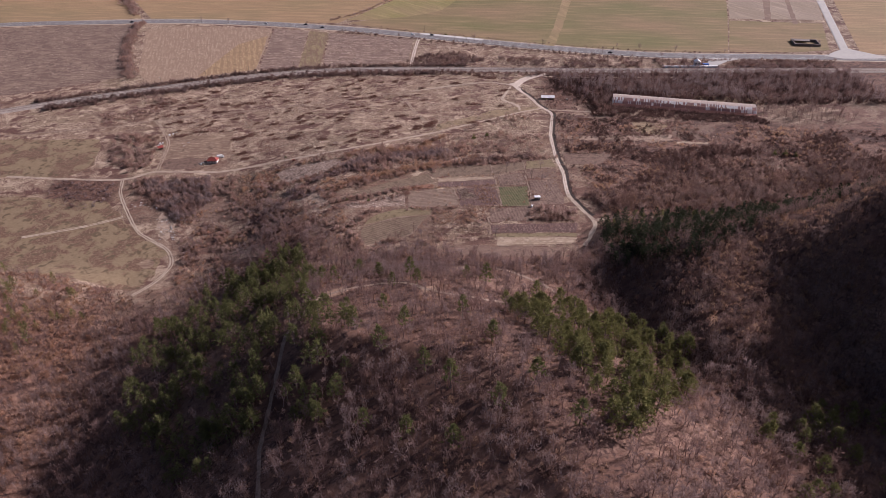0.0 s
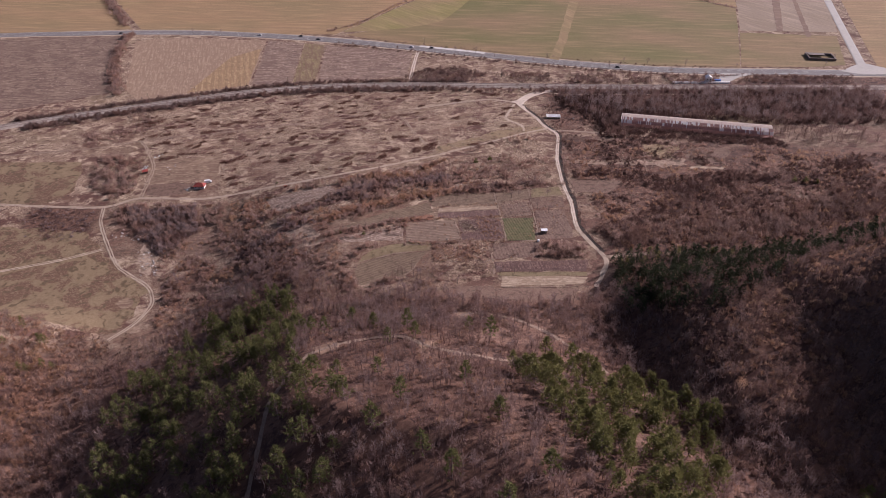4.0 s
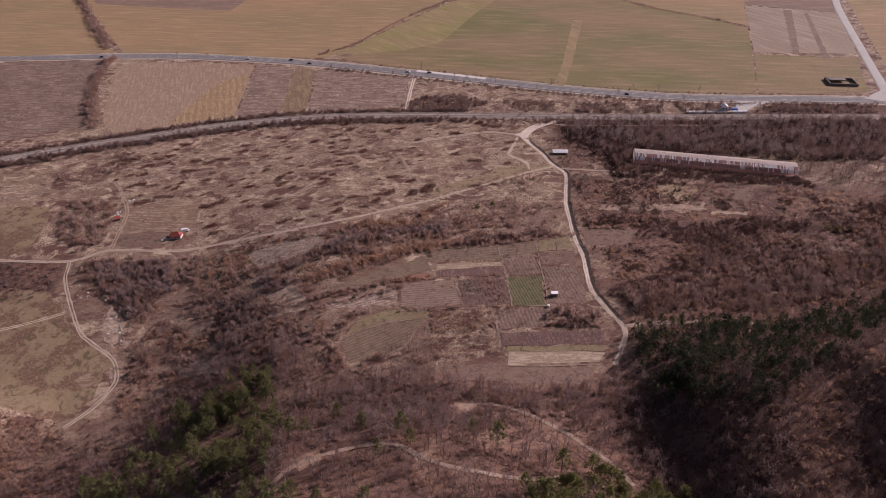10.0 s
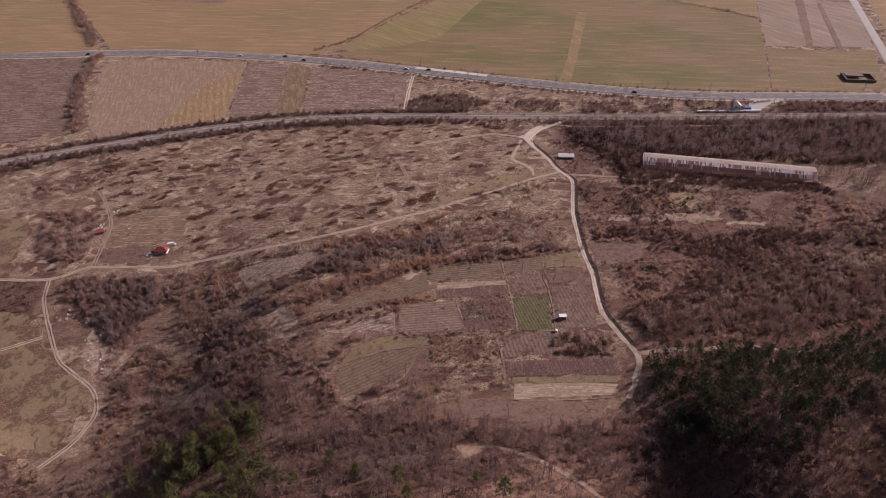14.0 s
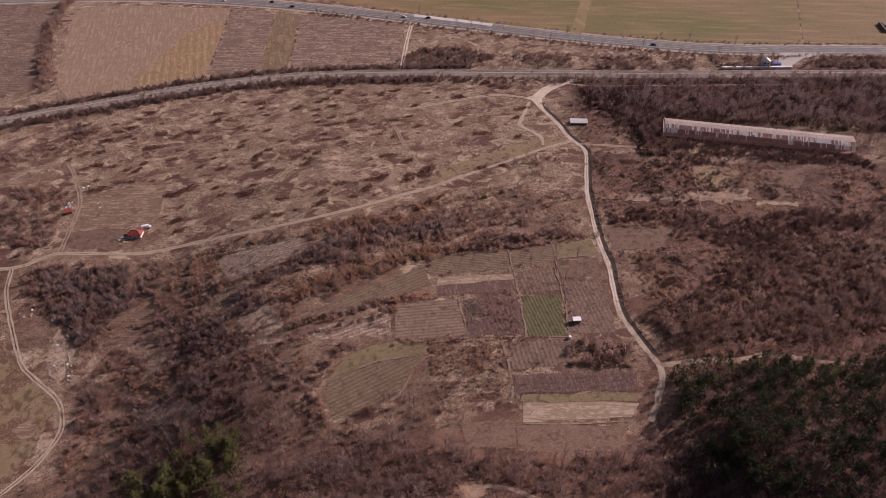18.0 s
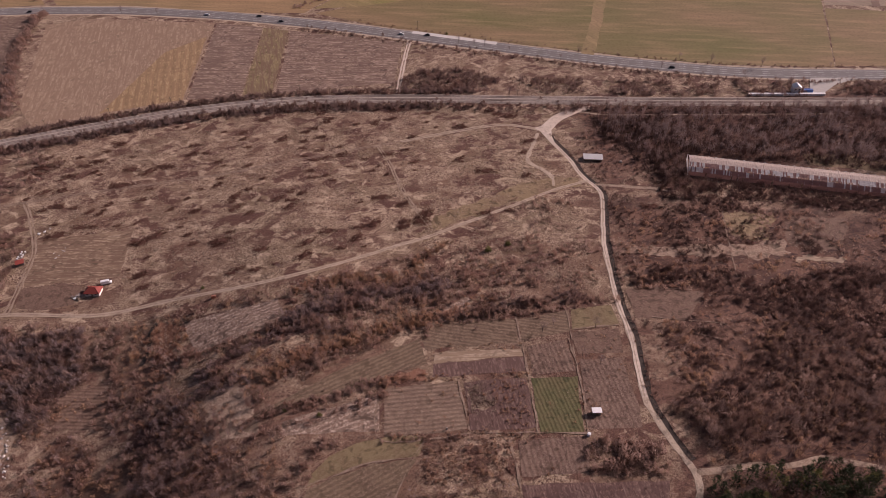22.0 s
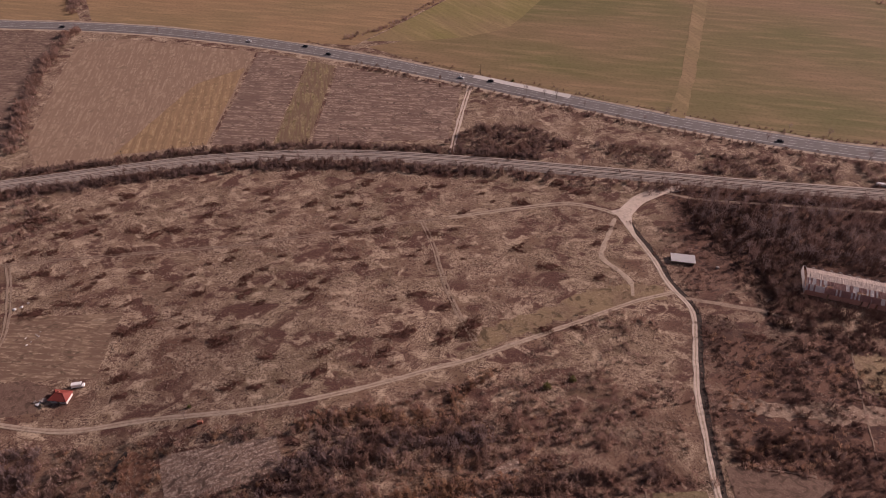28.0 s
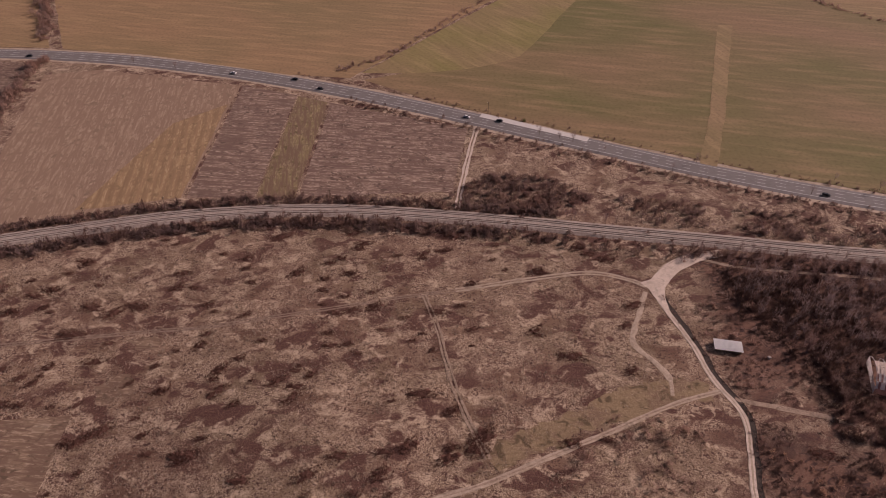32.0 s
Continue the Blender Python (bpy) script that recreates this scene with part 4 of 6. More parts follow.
def pine_shape(seed, tall=10.0, wide=2.2, low=0.32, count=44, tuft=9):
    """A pine: its trunk, and a crown of needle clumps set on ragged whorls."""
    rs = np.random.RandomState(seed)
    lean = rs.normal(size=2) * 0.25
    top = np.array([lean[0], lean[1], tall])
    trunk = stem((0, 0, -0.5), top * 0.55, 0.19, 0.13) + stem(top * 0.55, top * 0.97, 0.13, 0.04)
    crown = []
    for i in range(count):
        f = low + (1 - low) * (i + rs.uniform(0, 1)) / count
        reach = wide * (1 - f) ** 0.8 * 1.35 * rs.uniform(0.45, 1.12) + 0.15
        a = i * 2.4 + rs.uniform(-0.5, 0.5)
        c = top * f + np.array([math.cos(a) * reach, math.sin(a) * reach, rs.uniform(-0.2, 0.25)])
        if i % 2 == 0:
            trunk += stem(top * (f - 0.04), c, 0.05, 0.02)
        for k in range(tuft):
            d = rs.normal(size=3) * (0.75, 0.75, 0.42) + np.array([math.cos(a) * 0.35, math.sin(a) * 0.3, 0.42])
            crown += spike(c - d * 0.35, c + d * rs.uniform(0.55, 0.95), 0.34, rs)
    return np.array(trunk), np.array(crown)


def place_in(poly, gap, seed, clump=0.0, size=18.0, keep_off=1.0, plots=True):
    """Scattered places inside an outline, thinned into clumps, off the ways and the plots."""
    rs = np.random.RandomState(seed)
    p = np.array(poly, float)
    (x0, y0), (x1, y1) = p.min(0), p.max(0)
    n = int((x1 - x0) * (y1 - y0) / gap**2)
    x, y = rs.uniform(x0, x1, n), rs.uniform(y0, y1, n)
    ok = inside(x, y, poly)
    if clump:
        ok &= grain(x, y, size, seed) * 0.65 + grain(x, y, size / 3.3, seed + 1) * 0.35 > clump
    for line, half in WAYS:
        if np.abs(line[:, 0]).max() >= x0 - 20:
            ok &= ~near_line(x, y, line, half * keep_off)
    if plots:
        for q in PATCHES:
            ok &= ~inside(x, y, q)
    return np.column_stack([x, y])[ok]


def along(line, gap, spread, seed, off=0.0):
    """Scattered places along a line."""
    rs = np.random.RandomState(seed)
    line = np.asarray(line, float)
    side = sideways(line)
    n = int(np.linalg.norm(np.diff(line, axis=0), axis=1).sum() / gap)
    k = rs.randint(0, len(line), n)
    return line[k] + side[k] * (off + rs.normal(size=n) * spread)[:, None] + rs.normal(size=(n, 2)) * 1.2


def planted(name, shapes, where, material, label, category, low=0.7, high=1.25, seed=3, parent=None, sink=0.0):
    """All plants of one growth, each turned and sized its own way, as one mesh."""
    rs = np.random.RandomState(seed)
    where = np.asarray(where, float).reshape(-1, 2)
    pick = rs.randint(0, len(shapes), len(where))
    out = []
    for k, shape in enumerate(shapes):
        at = where[pick == k]
        if not len(at):
            continue
        n = len(at)
        a, s = rs.uniform(0, 6.283, n), low + (high - low) * rs.uniform(0, 1, n) ** 1.6
        c, d = np.cos(a) * s, np.sin(a) * s
        x = shape[None, :, 0] * c[:, None] - shape[None, :, 1] * d[:, None] + at[:, :1]
        y = shape[None, :, 0] * d[:, None] + shape[None, :, 1] * c[:, None] + at[:, 1:]
        z = shape[None, :, 2] * (s * rs.uniform(0.85, 1.15, n))[:, None] + (height(at[:, 0], at[:, 1]) - sink)[:, None]
        out.append(np.stack([x, y, z], -1).reshape(-1, 3))
    v = np.concatenate(out)
    ob = triangles(name, v, np.arange(len(v)).reshape(-1, 3), material, parent)
    return tagged(ob, label, category, kind="stuff")


TREES = [bare_tree_shape(100 + i, 8.5 + (i % 3), 2.4 + 0.3 * (i % 2)) for i in range(7)]
SHRUBS = [shrub_shape(200 + i, 2.0 + 0.35 * (i % 4), 1.4 + 0.3 * (i % 3)) for i in range(8)]
TUFTS = [tuft_shape(300 + i) for i in range(6)]
BOTH = [np.vstack(t) for t in TREES]

# ---- bare woods ----
PINE_A = [(-150, -100), (-137, -66), (-126, -56), (-112, -44), (-88, -30), (-73, -42), (-64, -80), (-64, -121), (-73, -152), (-78, -190), (-110, -200), (-145, -150)]
PINE_A2 = [(-61, -132), (-48, -120), (-33, -139), (-38, -185), (-54, -200), (-68, -190), (-68, -150)]
PINE_B = [(23, -121), (57, -118), (91, -127), (100, -160), (84, -196), (64, -218), (40, -240), (37, -205), (30, -165)]
PINE_D = [(92, -222), (130, -196), (172, -202), (150, -240), (96, -248)]


def clear(where, *polys):
    """The places outside the outlines, and one in four of those inside."""
    out = np.zeros(len(where), bool)
    for q in polys:
        out |= inside(where[:, 0], where[:, 1], q)
    return where[~out | (np.arange(len(where)) % 5 == 0)]


SPUR = [(-195, -262), (135, -262), (140, -200), (112, -150), (104, -95), (96, -52), (78, -64), (30, -62), (-8, -46), (-40, -40), (-60, -20), (-90, 10), (-112, 0), (-140, -40), (-165, -70), (-190, -120)]
WOOD_L = [(-167, 46), (-130, 56), (-106, 52), (-53, 12), (-40, -34), (-60, -20), (-112, -30), (-140, -50), (-152, -30), (-150, -12)]
WOOD_C = [(-44, -36), (-8, -20), (14, -34), (14, -56), (34, -62), (76, -62), (92, -48), (86, -90), (-44, -102)]
HILL_R = [(104, -95), (112, -150), (132, -200), (150, -255), (185, -225), (205, -150), (250, -80), (320, -10), (320, 20), (285, 50), (230, 20), (170, 12), (118, 0), (108, -12), (104, -45)]
LEFT_S = [(-165, -70), (-195, -262), (-290, -262), (-290, -60), (-235, -10), (-205, -32), (-172, -42)]
WOODS_R = [(140, 259), (240, 252), (420, 240), (420, 152), (300, 166), (240, 184), (184, 201), (166, 210), (158, 186), (152, 205), (140, 224), (136, 240)]
spur_trees = clear(place_in(SPUR, 3.3, 21, 0.24, 26), PINE_A, PINE_A2, PINE_B)
planted("bare_wood", BOTH, spur_trees, M_TWIG, "dense leafless grey-brown trees on the spur", "bare wood", 0.55, 1.05, 5)
planted("bare_wood", BOTH, place_in(WOOD_L, 4.2, 22, 0.50, 20), M_TWIG, "leafless grey trees and thicket below the spur", "bare wood", 0.35, 0.8, 6)
planted("bare_wood", BOTH, place_in(WOOD_C, 3.3, 23, 0.34, 16), M_TWIG, "leafless grey trees beside the lower plots", "bare wood", 0.4, 0.85, 7)
hill = np.vstack([place_in(HILL_R, 3.2, 24, 0.12, 22), place_in([(92, -140), (112, -120), (150, -120), (205, -150), (185, -225), (150, -262), (92, -262)], 4.6, 124, 0.05, 22)])
planted("bare_wood", BOTH, hill, M_TWIG_MID, "leafless brown trees on a scrubby hillside", "bare wood", 0.5, 1.1, 108)
planted("bare_wood", BOTH, np.vstack([place_in(LEFT_S, 5.0, 25, 0.36, 22), place_in([(-160, -66), (-195, -262), (-262, -262), (-228, -110), (-196, -74)], 4.0, 29, 0.2, 20)]), M_TWIG_MID, "thin leafless trees on an orange slope", "bare wood", 0.45, 0.9, 9)
planted("bare_wood", BOTH, place_in(WOODS_R, 3.7, 26, 0.12, 22), M_TWIG, "dense leafless grey trees beside the railway", "bare wood", 0.75, 1.2, 10)
planted("bare_wood", BOTH, np.vstack([place_in([(157, 182), (165, 206), (178, 196), (172, 182), (168, 150), (154, 152)], 3.0, 27, 0.1), place_in([(284, 150), (300, 175), (360, 180), (360, 120), (300, 118)], 4.5, 28, 0.25)]),
        M_TWIG_MID, "leafless trees round the ends of a long greenhouse", "bare wood", 0.6, 1.0, 11)

# ---- scrub ----
under = place_in(SPUR, 3.9, 31, 0.38, 15)
under = np.vstack([under, place_in([(40, -262), (135, -262), (140, -205), (112, -165), (84, -190)], 3.2, 148, 0.3, 12)])
planted("scrub", SHRUBS, under, M_SCRUB, "low brown undergrowth of the spur", "scrub", 0.5, 1.1, 12, sink=0.1)
planted("scrub", SHRUBS, np.vstack([place_in(LEFT_S, 2.5, 145, 0.36, 15), place_in([(-178, -66), (-195, -262), (-262, -262), (-228, -110), (-210, -40)], 2.6, 146, 0.36, 12)]), M_RUST, "rusty dry shrubs on a sunlit slope", "scrub", 0.5, 1.1, 147)
planted("scrub", SHRUBS, place_in(HILL_R, 2.9, 32, 0.2, 15), M_RUST, "low brown undergrowth of a hillside", "scrub", 0.5, 1.1, 13)
planted("scrub", SHRUBS, np.vstack([place_in(WOOD_L, 2.2, 33, 0.42, 14), place_in(WOOD_C, 2.4, 34, 0.42, 12)]), M_SCRUB, "brown thicket below the spur", "scrub", 0.6, 1.2, 14)
THICK = np.vstack([place_in([(-239, 173), (-204, 169), (-198, 115), (-213, 106), (-235, 130)], 2.4, 35, 0.25, 12),
                   place_in([(-210, 95), (-181, 98), (-150, 93), (-140, 62), (-163, 46), (-190, 62)], 2.4, 36, 0.30, 12),
                   place_in([(105, 8), (174, 27), (281, 52), (240, 0), (166, -10), (113, -9)], 3.0, 37, 0.34, 14),
                   place_in([(64, -2), (72, -1), (92, -8), (91, -19), (63, -17)], 1.9, 38, 0.1, 9, 1, False),
                   place_in([(-150, 93), (-80, 98), (-20, 112), (30, 120), (60, 100), (48, 70), (5, 66), (-70, 26), (-130, 50)], 2.5, 39, 0.62, 10),
                   place_in([(-71, 90), (-30, 108), (28, 122), (36, 93), (-10, 77), (-56, 64)], 3.2, 40, 0.56, 9)])
planted("scrub", SHRUBS, np.vstack([place_in(WOOD_L, 2.6, 133, 0.5, 12), place_in([(-150, 93), (-80, 98), (-20, 112), (30, 120), (60, 100), (48, 70), (5, 66), (-70, 26), (-130, 50)], 2.6, 139, 0.60, 9),
                                    place_in([(112, 150), (330, 110), (330, 40), (110, 0)], 2.8, 142, 0.56, 15), place_in(SPUR, 5.5, 143, 0.45, 13)]), M_RUST, "red-brown dry shrubs of the foot slope", "scrub", 0.45, 1.0, 141)
planted("scrub", SHRUBS, place_in([(-262, 104), (-218, 98), (-216, 76), (-224, 60), (-262, 66)], 2.4, 48, 0.36, 10, 1, False), M_TWIG, "purple-brown scrub beside the pasture track", "scrub", 0.4, 0.9, 49)
planted("scrub", SHRUBS, THICK, M_SCRUB, "leafless grey-brown thickets on the foot slope", "scrub", 0.8, 1.6, 15)
planted("scrub", SHRUBS, np.vstack([place_in([(45, 111), (62, 166), (100, 160), (94, 84), (60, 86)], 3.4, 41, 0.44, 10), place_in([(118, 160), (200, 150), (330, 110), (330, 60), (180, 20), (108, 20), (104, 90)], 3.0, 42, 0.60, 18),
                                    place_in([(118, 176), (112, 205), (108, 232), (140, 240), (165, 205), (150, 176)], 4.0, 43, 0.42, 10)]), M_SCRUB, "scattered brown scrub beside the dirt track", "scrub", 0.5, 1.15, 16)
planted("scrub", SHRUBS, np.vstack([place_in([(-128, 95), (-104, 90), (-97, 50), (-128, 38)], 2.6, 44, 0.25, 9), place_in([(-60, 58), (-8, 82), (20, 84), (0, 68), (-50, 44)], 3.2, 45, 0.3, 9),
                                    place_in([(-12, 33), (12, 33), (10, 37), (-10, 38)], 1.5, 46, 0.0, 9, 1, False), place_in([(3, 2), (37, -1), (35, -17), (1, -14)], 2.2, 47, 0.3, 8, 1, False)]),
        M_RUST, "reddish brown dry scrub", "scrub", 0.35, 0.85, 17)

# ---- hedges: rows of shrubs and small trees ----
HEDGES = [
    ("leafless hedge beside far fields", smooth_line([(-560, 1000), (-439, 794), (-386, 680), (-338, 575), (-312, 520)]), 0.8, 3.0, 1.6),
    ("leafless hedge beside the stubble field", smooth_line([(-298, 484), (-297, 440), (-284, 370), (-268, 318), (-262, 300)]), 0.6, 2.6, 1.5),
    ("low hedge between far fields", smooth_line([(-76, 470), (-42, 496), (-14, 539), (27, 601), (85, 672)]), 1.0, 1.3, 0.8),
    ("low hedge between far fields", smooth_line([(250, 712), (311, 645), (345, 595), (392, 548), (420, 508)]), 1.6, 1.2, 0.9),
    ("scrub along the railway", RAIL[(RAIL[:, 0] > -320) & (RAIL[:, 0] < 30)], 0.33, 2.6, 1.15),
    ("scrub along the railway", RAIL[(RAIL[:, 0] > 20) & (RAIL[:, 0] < 420)], 0.5, 3.0, 1.0),
    ("scrub along the far side of the railway", RAIL[(RAIL[:, 0] > -330) & (RAIL[:, 0] < 60)], 0.45, 1.8, 1.1),
    ("scrub along the main road", ROAD[(ROAD[:, 0] > -60) & (ROAD[:, 0] < 430)], 1.0, 2.2, 0.8),
    ("scrub along the far side of the main road", ROAD[(ROAD[:, 0] > -110) & (ROAD[:, 0] < 430)], 2.4, 0.9, 0.6),
    ("dark scrub along a ditch", DITCH + sideways(DITCH) * -1.0, 0.7, 0.6, 0.4),
    ("scrub along a terrace edge", smooth_line([(-66, 20), (-29, 30), (-11, 36)]), 0.7, 1.2, 0.8),
    ("scrub along a terrace edge", smooth_line([(-60, 12), (-30, 20), (-12, 28)]), 0.8, 1.6, 0.8),
    ("scrub along a terrace edge", smooth_line([(8, 60), (14, 70), (50, 68), (76, 72), (98, 74)]), 0.9, 1.4, 0.9),
    ("scrub along a terrace edge", smooth_line([(-57, 43), (-32, 51), (-4, 64), (28, 86)]), 0.6, 1.3, 0.9),
    ("scrub along a terrace edge", smooth_line([(-56, 24), (-32, 29), (-5, 36)]), 0.6, 0.8, 0.8),
    ("scrub along a terrace edge", smooth_line([(-96, 64), (-52, 74), (-12, 92), (20, 104)]), 0.6, 1.5, 0.9),
    ("red-brown hedge below a dirt track", smooth_line([(-52, 98), (-37, 101), (-1, 104), (15, 118), (27, 125)]), 0.45, 1.6, 0.85),
    ("grey hedge along an overgrown terrace", smooth_line([(-52, 77), (-36, 84), (-17, 89), (3, 90), (21, 94)]), 0.3, 3.2, 1.25),
    ("tan hedge above a furrowed terrace", smooth_line([(-60, 43), (-44, 53), (-26, 59), (-5, 66), (9, 68), (29, 74)]), 0.35, 1.8, 1.05),
    ("dark hedge above the plots", smooth_line([(28, 69), (46, 74), (61, 75), (84, 78)]), 0.35, 2.0, 1.0),
    ("grey hedge along an overgrown terrace", smooth_line([(-91, 50), (-76, 59), (-63, 66), (-36, 72)]), 0.5, 2.2, 1.0),
    ("grey hedge along an overgrown terrace", smooth_line([(-106, 20), (-97, 35), (-84, 43), (-70, 47)]), 0.45, 3.0, 1.15),
    ("low scrub below a dirt track", smooth_line([(39, 92), (57, 95), (78, 108), (100, 117)]), 0.8, 3.0, 0.9),
    ("scrub below the plots", smooth_line([(-10, 6), (30, 3), (46, 2)]), 0.7, 0.8, 0.6),
    ("scrub beside the round plot", smooth_line([(-44, -36), (-46, -18), (-42, -4), (-32, 6)]), 0.55, 1.6, 0.9),
    ("scrub beside a farm track", smooth_line([(-260, 205), (-225, 214), (-218, 240), (-238, 262)]), 0.5, 5.0, 1.0),
]
for n, (label, line, gap, spread, size) in enumerate(HEDGES):
    off = 11.0 if label == "scrub along the railway" else -9.5 if "far side of the rail" in label else 13 if label == "scrub along the main road" else -11.5 if "far side of the main" in label else 0
    planted("hedgerow", SHRUBS, along(line, gap, spread, 60 + n, off), M_TWIG_MID if "rail" in label or "road" in label or "dark" in label else M_RUST if "red-brown" in label or "tan" in label else M_TWIG if "grey hedge" in label else M_SCRUB, label, "hedgerow", size * 0.7, size * 1.4, 30 + n, sink=0.1)
# Dark bramble colour here also carries the shade at the trees' feet.
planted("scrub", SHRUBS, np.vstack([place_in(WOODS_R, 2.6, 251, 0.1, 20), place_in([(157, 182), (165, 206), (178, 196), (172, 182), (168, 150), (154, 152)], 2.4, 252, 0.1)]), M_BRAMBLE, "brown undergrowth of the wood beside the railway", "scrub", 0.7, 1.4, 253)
DARK_R = [(100, 8), (112, -10), (180, -12), (230, 0), (330, 30), (330, 100), (266, 92), (222, 80), (178, 66), (150, 40), (131, 22), (108, 16)]
planted("bare_wood", BOTH, place_in(DARK_R, 3.0, 461, 0.40, 14), M_TWIG_MID, "brown leafless thicket east of the dirt track", "bare wood", 0.4, 0.85, 462)
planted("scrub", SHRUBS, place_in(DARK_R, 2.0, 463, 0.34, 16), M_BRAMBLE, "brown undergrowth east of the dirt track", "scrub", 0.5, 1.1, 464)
# Real undergrowth, coloured darker to hold the shade among the trunks.
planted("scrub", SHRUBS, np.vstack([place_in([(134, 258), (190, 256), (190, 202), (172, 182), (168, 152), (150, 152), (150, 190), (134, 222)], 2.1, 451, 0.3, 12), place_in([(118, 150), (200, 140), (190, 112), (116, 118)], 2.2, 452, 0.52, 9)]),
        M_UNDER_SHADE, "brown undergrowth round the shed and the greenhouse, darkened for shade", "scrub", 0.5, 1.1, 453)
planted("scrub", SHRUBS, np.vstack([place_in([(-198, 92), (-150, 92), (-145, 62), (-162, 36), (-182, 62)], 1.9, 454, 0.15, 10)]),
        M_TWIG, "dense grey-brown thicket beside the pasture", "scrub", 0.8, 1.7, 457)
planted("scrub", SHRUBS, np.vstack([place_in([(4, 2), (36, 0), (35, -16), (2, -14)], 1.5, 455, 0.2, 7, 1, False), place_in([(0, -18), (35, -18), (34, -36), (2, -34)], 1.8, 456, 0.15, 9, 1, False)]), M_SCRUB, "grey-brown thicket below the plots", "scrub", 0.28, 0.6, 458)
HEDGE_TREES = np.vstack([along(RAIL[(RAIL[:, 0] > 120) & (RAIL[:, 0] < 430)], 1.1, 1.3, 258, 9.5), along(RAIL[(RAIL[:, 0] > 60) & (RAIL[:, 0] < 240)], 2.6, 1.2, 259, -10.0), along(HEDGES[0][1][-40:], 3.5, 2.0, 254), along(HEDGES[1][1], 4.5, 2.0, 255), along(RAIL[(RAIL[:, 0] > -320) & (RAIL[:, 0] < 60)], 4.0, 2.5, 256, 11.0)])
planted("hedgerow", BOTH, HEDGE_TREES, M_TWIG, "small leafless trees in the hedges", "hedgerow", 0.4, 0.75, 257)
ROADSIDE = np.vstack([place_in([(3, 313), (23, 335), (61, 336), (85, 314), (54, 297), (22, 301)], 2.2, 51, 0.1, 10), place_in([(90, 316), (260, 290), (296, 284), (292, 262), (200, 276), (95, 292)], 2.5, 52, 0.36, 15), place_in([(345, 280), (420, 268), (420, 250), (312, 264), (322, 274)], 2.4, 53, 0.15, 12)])
planted("scrub", SHRUBS, ROADSIDE, M_TWIG_MID, "dark leafless thicket between railway and road", "scrub", 0.8, 1.5, 55)

planted("scrub", SHRUBS, np.vstack([place_in([(118, 172), (160, 168), (150, 205), (136, 225), (120, 234), (112, 210)], 2.4, 471, 0.42, 9), place_in([(112, 96), (120, 162), (172, 152), (200, 140), (196, 114), (150, 112)], 2.5, 472, 0.50, 10),
                                    place_in([(104, 30), (108, 90), (150, 92), (176, 70), (140, 40)], 2.5, 473, 0.52, 10), place_in([(-205, -36), (-165, -30), (-150, -60), (-170, -100), (-215, -90)], 2.5, 474, 0.25, 12)]),
        M_BRAMBLE, "low dark brown thickets in rough grass", "scrub", 0.3, 0.8, 475)
RIGHT = [(108, 10), (112, 90), (120, 158), (170, 156), (200, 150), (330, 105), (420, 90), (420, -20), (320, 20), (285, 50), (230, 20), (170, 12)]
# The dense strip along the greenhouse's foot doubles as its shadow, in dark growth.
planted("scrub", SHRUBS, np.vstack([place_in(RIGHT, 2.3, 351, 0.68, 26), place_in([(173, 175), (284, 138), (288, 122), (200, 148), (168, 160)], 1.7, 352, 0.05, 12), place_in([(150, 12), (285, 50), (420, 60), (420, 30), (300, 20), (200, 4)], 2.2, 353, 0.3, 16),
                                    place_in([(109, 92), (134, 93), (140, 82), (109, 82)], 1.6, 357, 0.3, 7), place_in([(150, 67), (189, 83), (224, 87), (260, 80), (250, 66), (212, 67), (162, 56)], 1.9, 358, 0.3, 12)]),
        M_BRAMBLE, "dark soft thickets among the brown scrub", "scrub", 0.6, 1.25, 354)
planted("scrub", SHRUBS, place_in(RIGHT, 2.5, 355, 0.64, 16), M_TWIG_MID, "brown thickets east of the dirt track", "scrub", 0.4, 1.0, 356)
SLOPE = [(-150, 93), (-80, 98), (-20, 112), (30, 124), (62, 162), (98, 158), (94, 74), (50, 70), (5, 66), (-70, 22), (-60, 0), (-110, 40), (-130, 50)]
planted("bare_wood", [np.vstack(bare_tree_shape(120 + i, 4.6, 2.0, 50, 0.15)) for i in range(4)], np.vstack([place_in(SLOPE, 3.2, 151, 0.66, 12), place_in([(105, 8), (174, 27), (281, 52), (240, 0), (166, -10), (113, -9)], 3.6, 152, 0.4, 14)]),
        M_SCRUB, "clumps of brown leafless bushes on the foot slope", "bare wood", 0.6, 1.2, 153)

# ---- dry grass ----
planted("dry_grass", TUFTS, place_in(SLOPE, 1.25, 154, 0.60, 11), M_STRAW, "pale straw-coloured grass patches on the foot slope", "dry grass", 0.6, 1.3, 155)
MEADOW = [(100, 238), (90, 178), (20, 138), (-60, 112), (-140, 108), (-190, 166), (-215, 200), (-225, 240), (-140, 276), (-50, 284), (60, 276), (95, 262)]
planted("dry_grass", TUFTS, place_in(MEADOW, 1.5, 61, 0.50, 9), M_STRAW, "pale dry grass tufts of the wide meadow", "dry grass", 0.5, 1.1, 61)
